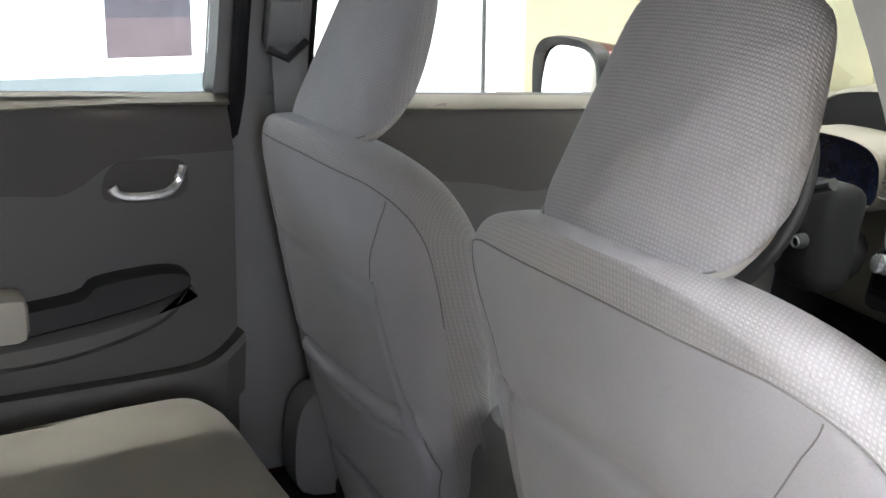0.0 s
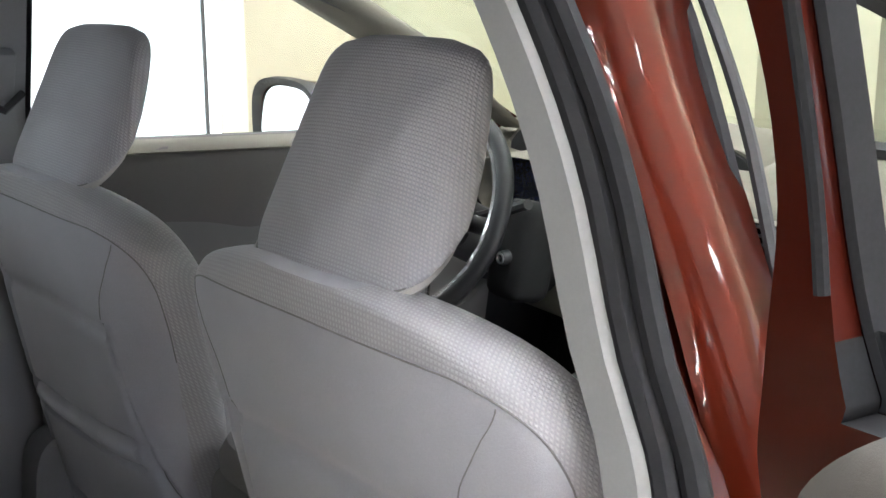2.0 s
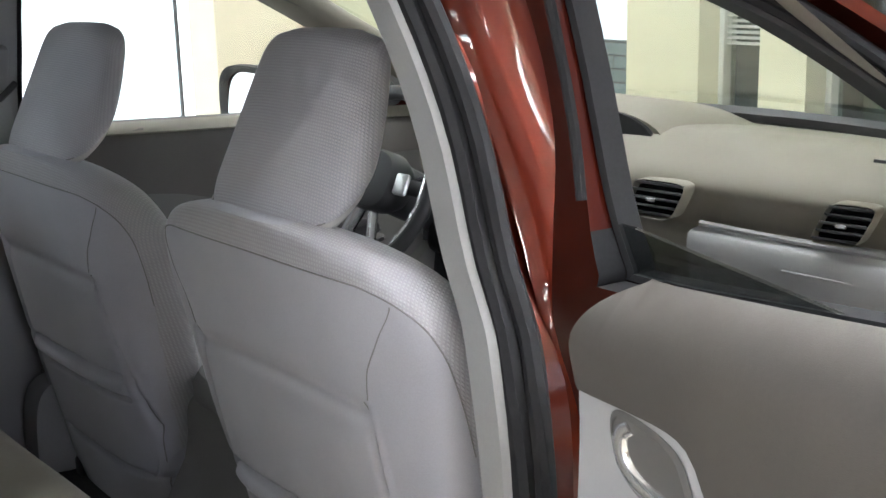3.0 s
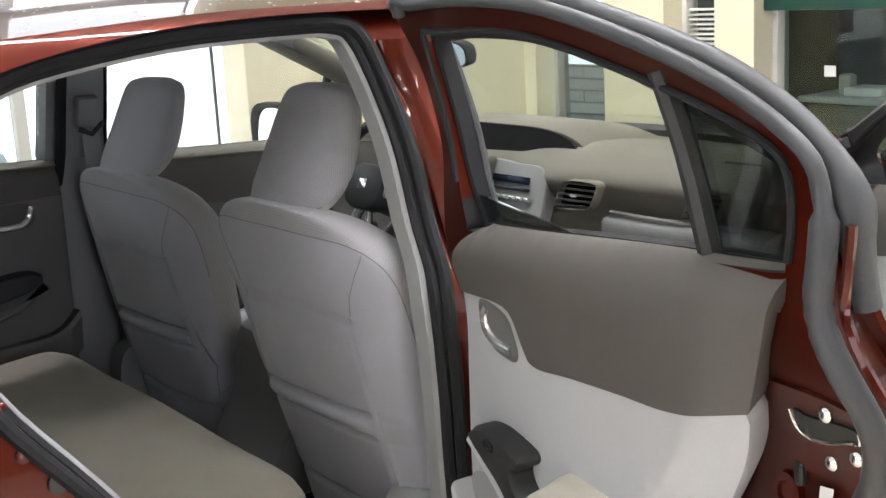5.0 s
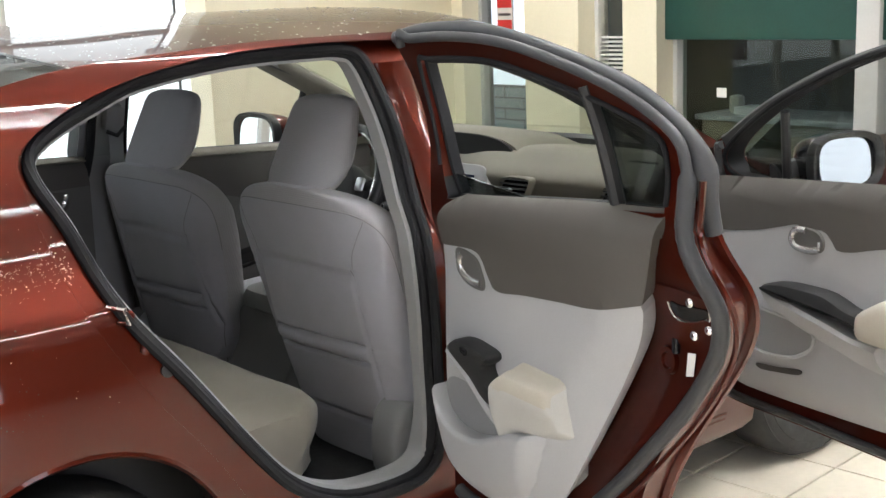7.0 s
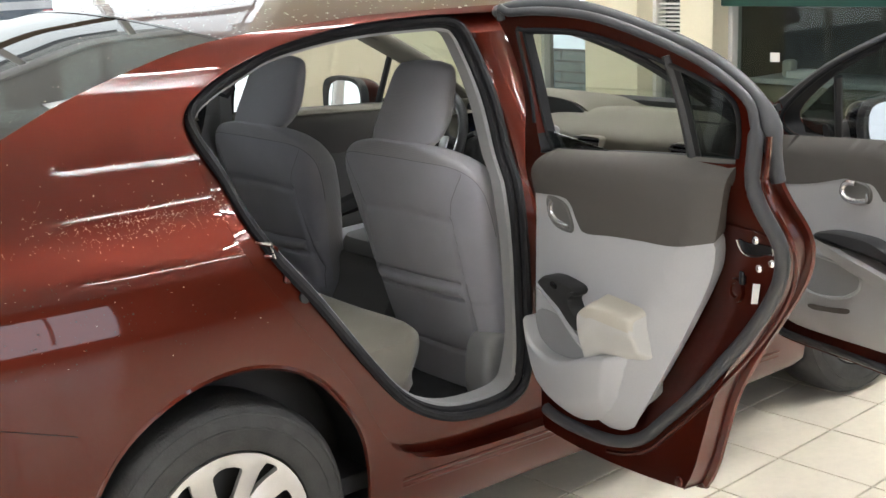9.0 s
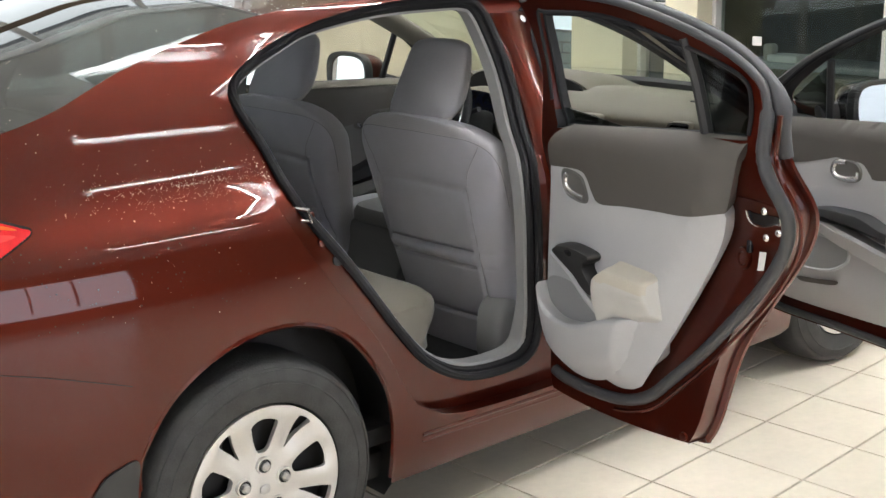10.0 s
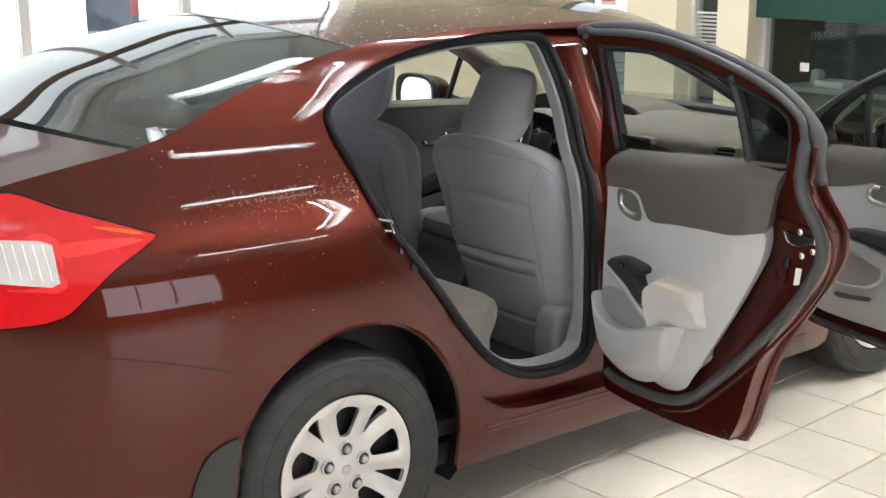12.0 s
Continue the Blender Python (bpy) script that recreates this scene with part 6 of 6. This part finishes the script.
    part("map_pocket", bm, TRIM_SHADED, d, "grey map pocket")
    return d


left_trim("rear_door_trim", .10, .84, False)
left_trim("front_door_trim", .97, 1.95, True)
LEFT_REAR = spline([(.10, 1.06), (.14, 1.20), (.22, 1.275), (.40, 1.325), (.62, 1.35), (.78, 1.352), (.81, 1.33), (.815, 1.2), (.815, 1.06), (.80, 1.04), (.6, 1.05), (.3, 1.06)], 60, True)
LEFT_FRONT = spline([(.985, 1.05), (.975, 1.2), (.968, 1.31), (.985, 1.332), (1.15, 1.335), (1.38, 1.312), (1.56, 1.25), (1.72, 1.165), (1.90, 1.03), (1.90, .985), (1.7, .995), (1.3, 1.015), (1.02, 1.03)], 64, True)
panel("side_panel", [(-y, z) for y, z in SIDE], [[(-y, z) for y, z in LEFT_REAR], [(-y, z) for y, z in LEFT_FRONT]], on_left(), PAINT, car, 0.06)
for hole in (LEFT_REAR, LEFT_FRONT):
    g = panel("side_window", [(-y, z) for y, z in hole], [], on_left(-.012), GLASS, car, .1, .004, "clear closed side window")
    g.visible_shadow = False
    bm = bmesh.new()
    add_loft(bm, [[Vector((-(skin(y, z) + o), y, z)) for y, z in hole] for o in (.001, -.07)], cap=False)
    part("window_reveal", bm, BLACK, car, "black window surround")
tube("window_bar", [(-(skin(y, z) - .02), y, z) for y, z in ((1.675, .99), (1.68, 1.20))], .013, BLACK, car, 8)
# inner pillars and roof lining on the far side
bm_in = [(y, z) for y, z in top_line if -.3 < y < 2.1]
lining = [(-.3, 1.04), *[(y, z - .03) for y, z in bm_in], (2.1, 1.0)]
hole_r = grown(LEFT_REAR, .004)
hole_f = grown(LEFT_FRONT, .004)
panel("pillar_trim", lining, [hole_r, hole_f], lambda y, z: (-(skin(y, z) - .055), y, z), PILLAR_TRIM, car, .05, .01, "grey inner pillar trim of the far side")
panel("centre_pillar_foot", [(.83, .36), (.99, .36), (.98, 1.05), (.83, 1.05)], [], lambda y, z: (-(.745 - .02 * math.sin((y - .83) / .15 * math.pi)), y, z), PILLAR_TRIM, car, .04, .01)
tube("pillar_seal", [(-(skin(y, z) - .085), y, z) for y, z in spline([(.845, 1.33), (.85, 1.1), (.852, .9), (.856, .6), (.86, .42)], 20)], .013, RUBBER, car, 8)
grid("roof_lining", lambda u, v: ((2 * u - 1) * (half(.25 + 1.2 * v) - .05), .25 + 1.2 * v, RAIL(.25 + 1.2 * v) - .045 + .036 * (1 - (2 * u - 1) ** 2)), 20, 20, PILLAR_TRIM, car, "grey roof lining")
# broad covers of the front pillars
for s in (-1, 1):
    rings = []
    for t in np.linspace(0, 1, 24):
        ya, yb = 1.33 + .70 * t, 1.52 + .50 * t
        za, zb = min(1.262 - .535 * (ya - 1.503), RAIL(ya) - .035), min(1.255 - .83 * (yb - 1.70), RAIL(yb) - .012)
        rings.append([Vector((s * x, y, z)) for x, y, z in spline([(.70, ya, za), (.668, ya + .004, za + .002), (.632, .6 * ya + .4 * yb, .6 * za + .4 * zb - .004), (.618, .25 * ya + .75 * yb, .25 * za + .75 * zb), (.628, yb, zb), (.66, yb + .01, zb + .006)], 14)])
    bm = bmesh.new()
    add_sheet(bm, rings)
    part("front_pillar_cover", bm, PILLAR_BEIGE, car, "greige front pillar cover")
# belt guide on the far centre pillar
box("belt_guide", pose(-.655, .915, 1.16, 0, 22, 0), (.03, .055, .085), PILLAR_TRIM, car, .008, "grey seat belt guide")
tube("belt_guide_loop", [(-.64, .885, 1.12), (-.63, .915, 1.105), (-.64, .95, 1.13)], .007, BLACK, car, 6)
loft("seat_belt", [[Vector((-.645 - .25 * (1.12 - z) * (z > 1.0) - .03 * (z <= 1.0) + o, .915 + .12 * (1.12 - z) + y, z)) for o, y in ((0, -w), (0, w), (.002, w), (.002, -w))] for z, w in ((1.12, .022), (1.02, .023), (.8, .023), (.45, .023))], PILLAR_TRIM, car, "grey seat belt webbing")
side_mirror(lambda o: o, car, -1, 1.70, 1.0)
# inside mirror
rm = pose(-.02, 1.60, 1.262, 8, 0, -16)
rv = loft("inside_mirror", [[rm @ Vector((a * k, y, b * k)) for a, b in oval(32, .125, .034, 3)] for y, k in ((.03, .7), (.015, .95), (-.005, 1.0), (-.012, .98))], BLACK, car, "black inside mirror")
loft("mirror_glass", [[rm @ Vector((a, y, b)) for a, b in oval(32, .119, .029, 3)] for y in (-.0115, -.0135)], MIRROR, rv)
tube("mirror_stem", [(-.02, 1.62, 1.275), (-.02, 1.66, 1.36)], .01, BLACK, rv, 8)
# door striker on the rear jamb
sx = skin(.16, .94) - .035
tube("door_striker", [(sx - .02, .150, .955), (sx + .012, .168, .952), (sx + .012, .172, .925), (sx - .02, .155, .925)], .006, CHROME, car, 8, label="chrome door striker")


# ---- dust, dried drops and small things ----
def dots(name, spots, mat, parent, label, flat=.35):
    """Tiny flattened grains, each on the surface point p with the normal n."""
    verts, faces = [], []
    for p, n, r in spots:
        n = Vector(n).normalized()
        a = n.cross(Vector((.3, .2, .9))).normalized()
        b = n.cross(a)
        p = Vector(p)
        k = len(verts)
        verts += [p + n * r * flat] + [p + r * (math.cos(q) * a + math.sin(q) * b) - n * r * .1 for q in (0, 1.05, 2.1, 3.14, 4.19, 5.24)]
        faces += [(k, k + 1 + i, k + 1 + (i + 1) % 6) for i in range(6)]
    me = bpy.data.meshes.new(name)
    me.from_pydata([tuple(v) for v in verts], [], faces)
    ob = part(name, me, mat, parent, label)
    ob["kind"] = "stuff"
    return ob


rng = random.Random(7)


def on_skin(y, z):
    e = 1e-3
    n = Vector((0, 2 * e, 0)) + Vector((skin(y + e, z) - skin(y - e, z), 0, 0))
    m = Vector((skin(y, z + e) - skin(y, z - e), 0, 2 * e))
    return Vector((skin(y, z), y, z)), n.cross(m)


spots = []
for i in range(1500):
    k = rng.random()
    if k < .74:
        y, z = rng.gauss(-.08, .13), rng.gauss(1.03, .014) + .02 * rng.random()
    elif k < .93:
        y, z = rng.uniform(-.75, .12), 1.0 + abs(rng.gauss(0, .06))
    else:
        y = rng.uniform(-.75, .3)
        z = rng.uniform(.78, RAIL(y) - .02)
    if y > .09 - (z - 1.05) * .1 and z < 1.26 or y > .45 or z > RAIL(y) - .01 or (y < -.44 and z < 1.13):
        continue
    p, n = on_skin(y, z)
    spots.append((p, n, rng.choice((.0006, .0007, .0008, .001, .0012, .0015)) * rng.uniform(.7, 1.25)))
dots("paint_spatter", spots, SPECK, car, "pale dust specks and dried drops on the paint")

spots = []
for i in range(1500):
    u, v = rng.random(), rng.random() ** 1.5
    y = ROOF_BACK + (ROOF_FRONT - ROOF_BACK) * v
    k = 1 - (2 * u - 1) ** 2
    x = (2 * u - 1) * half(y)
    spots.append((Vector((x, y + (-.10 + .22 * v) * k, RAIL(y) + .060 * (1 - abs(2 * u - 1) ** 2))), Vector((x * .3, 0, 1)), rng.choice((.0015, .002, .003, .004, .006)) * rng.uniform(.7, 1.3)))
dots("roof_spatter", spots, DROP, car, "dried water drops on the roof", .25)

spots = []
for i in range(350):
    u, v = rng.uniform(.05, .98), rng.random()
    p = Vector(glass_line(u, v, ROOF_BACK - .006, -.46, -.10, -.16, SCREEN_CROWN))
    q = Vector(glass_line(u, v + .01, ROOF_BACK - .006, -.46, -.10, -.16, SCREEN_CROWN)) - p
    w = Vector(glass_line(u + .01, v, ROOF_BACK - .006, -.46, -.10, -.16, SCREEN_CROWN)) - p
    n = w.cross(q)
    n = n if n.z > 0 else -n
    spots.append((p, n, rng.choice((.001, .0014, .002, .0026)) * rng.uniform(.7, 1.3)))
dots("glass_spatter", spots, SPECK, car, "dried water drops on the rear window", .25)

spots = []
for i in range(130):
    y, z = rng.uniform(-.52, -.02), rng.uniform(.79, .97)
    spots.append((*on_skin(y, z), rng.choice((.0009, .0012, .0018, .0026)) * rng.uniform(.7, 1.2)))
dots("dirt_spatter", spots, MUD, car, "dark dirt spatter on the paint", .2)

# seat belt buckle standing beside the passenger seat
buckle = box("belt_buckle", pose(.65, 1.03, .955, -8, 6, 10), (.02, .045, .07), WHITE_PAPER, car, .006, "white and black seat belt buckle")
box("buckle_slot", pose(.65, 1.028, .925, -8, 6, 10), (.022, .047, .02), GLOSS_BLACK, buckle, .004)
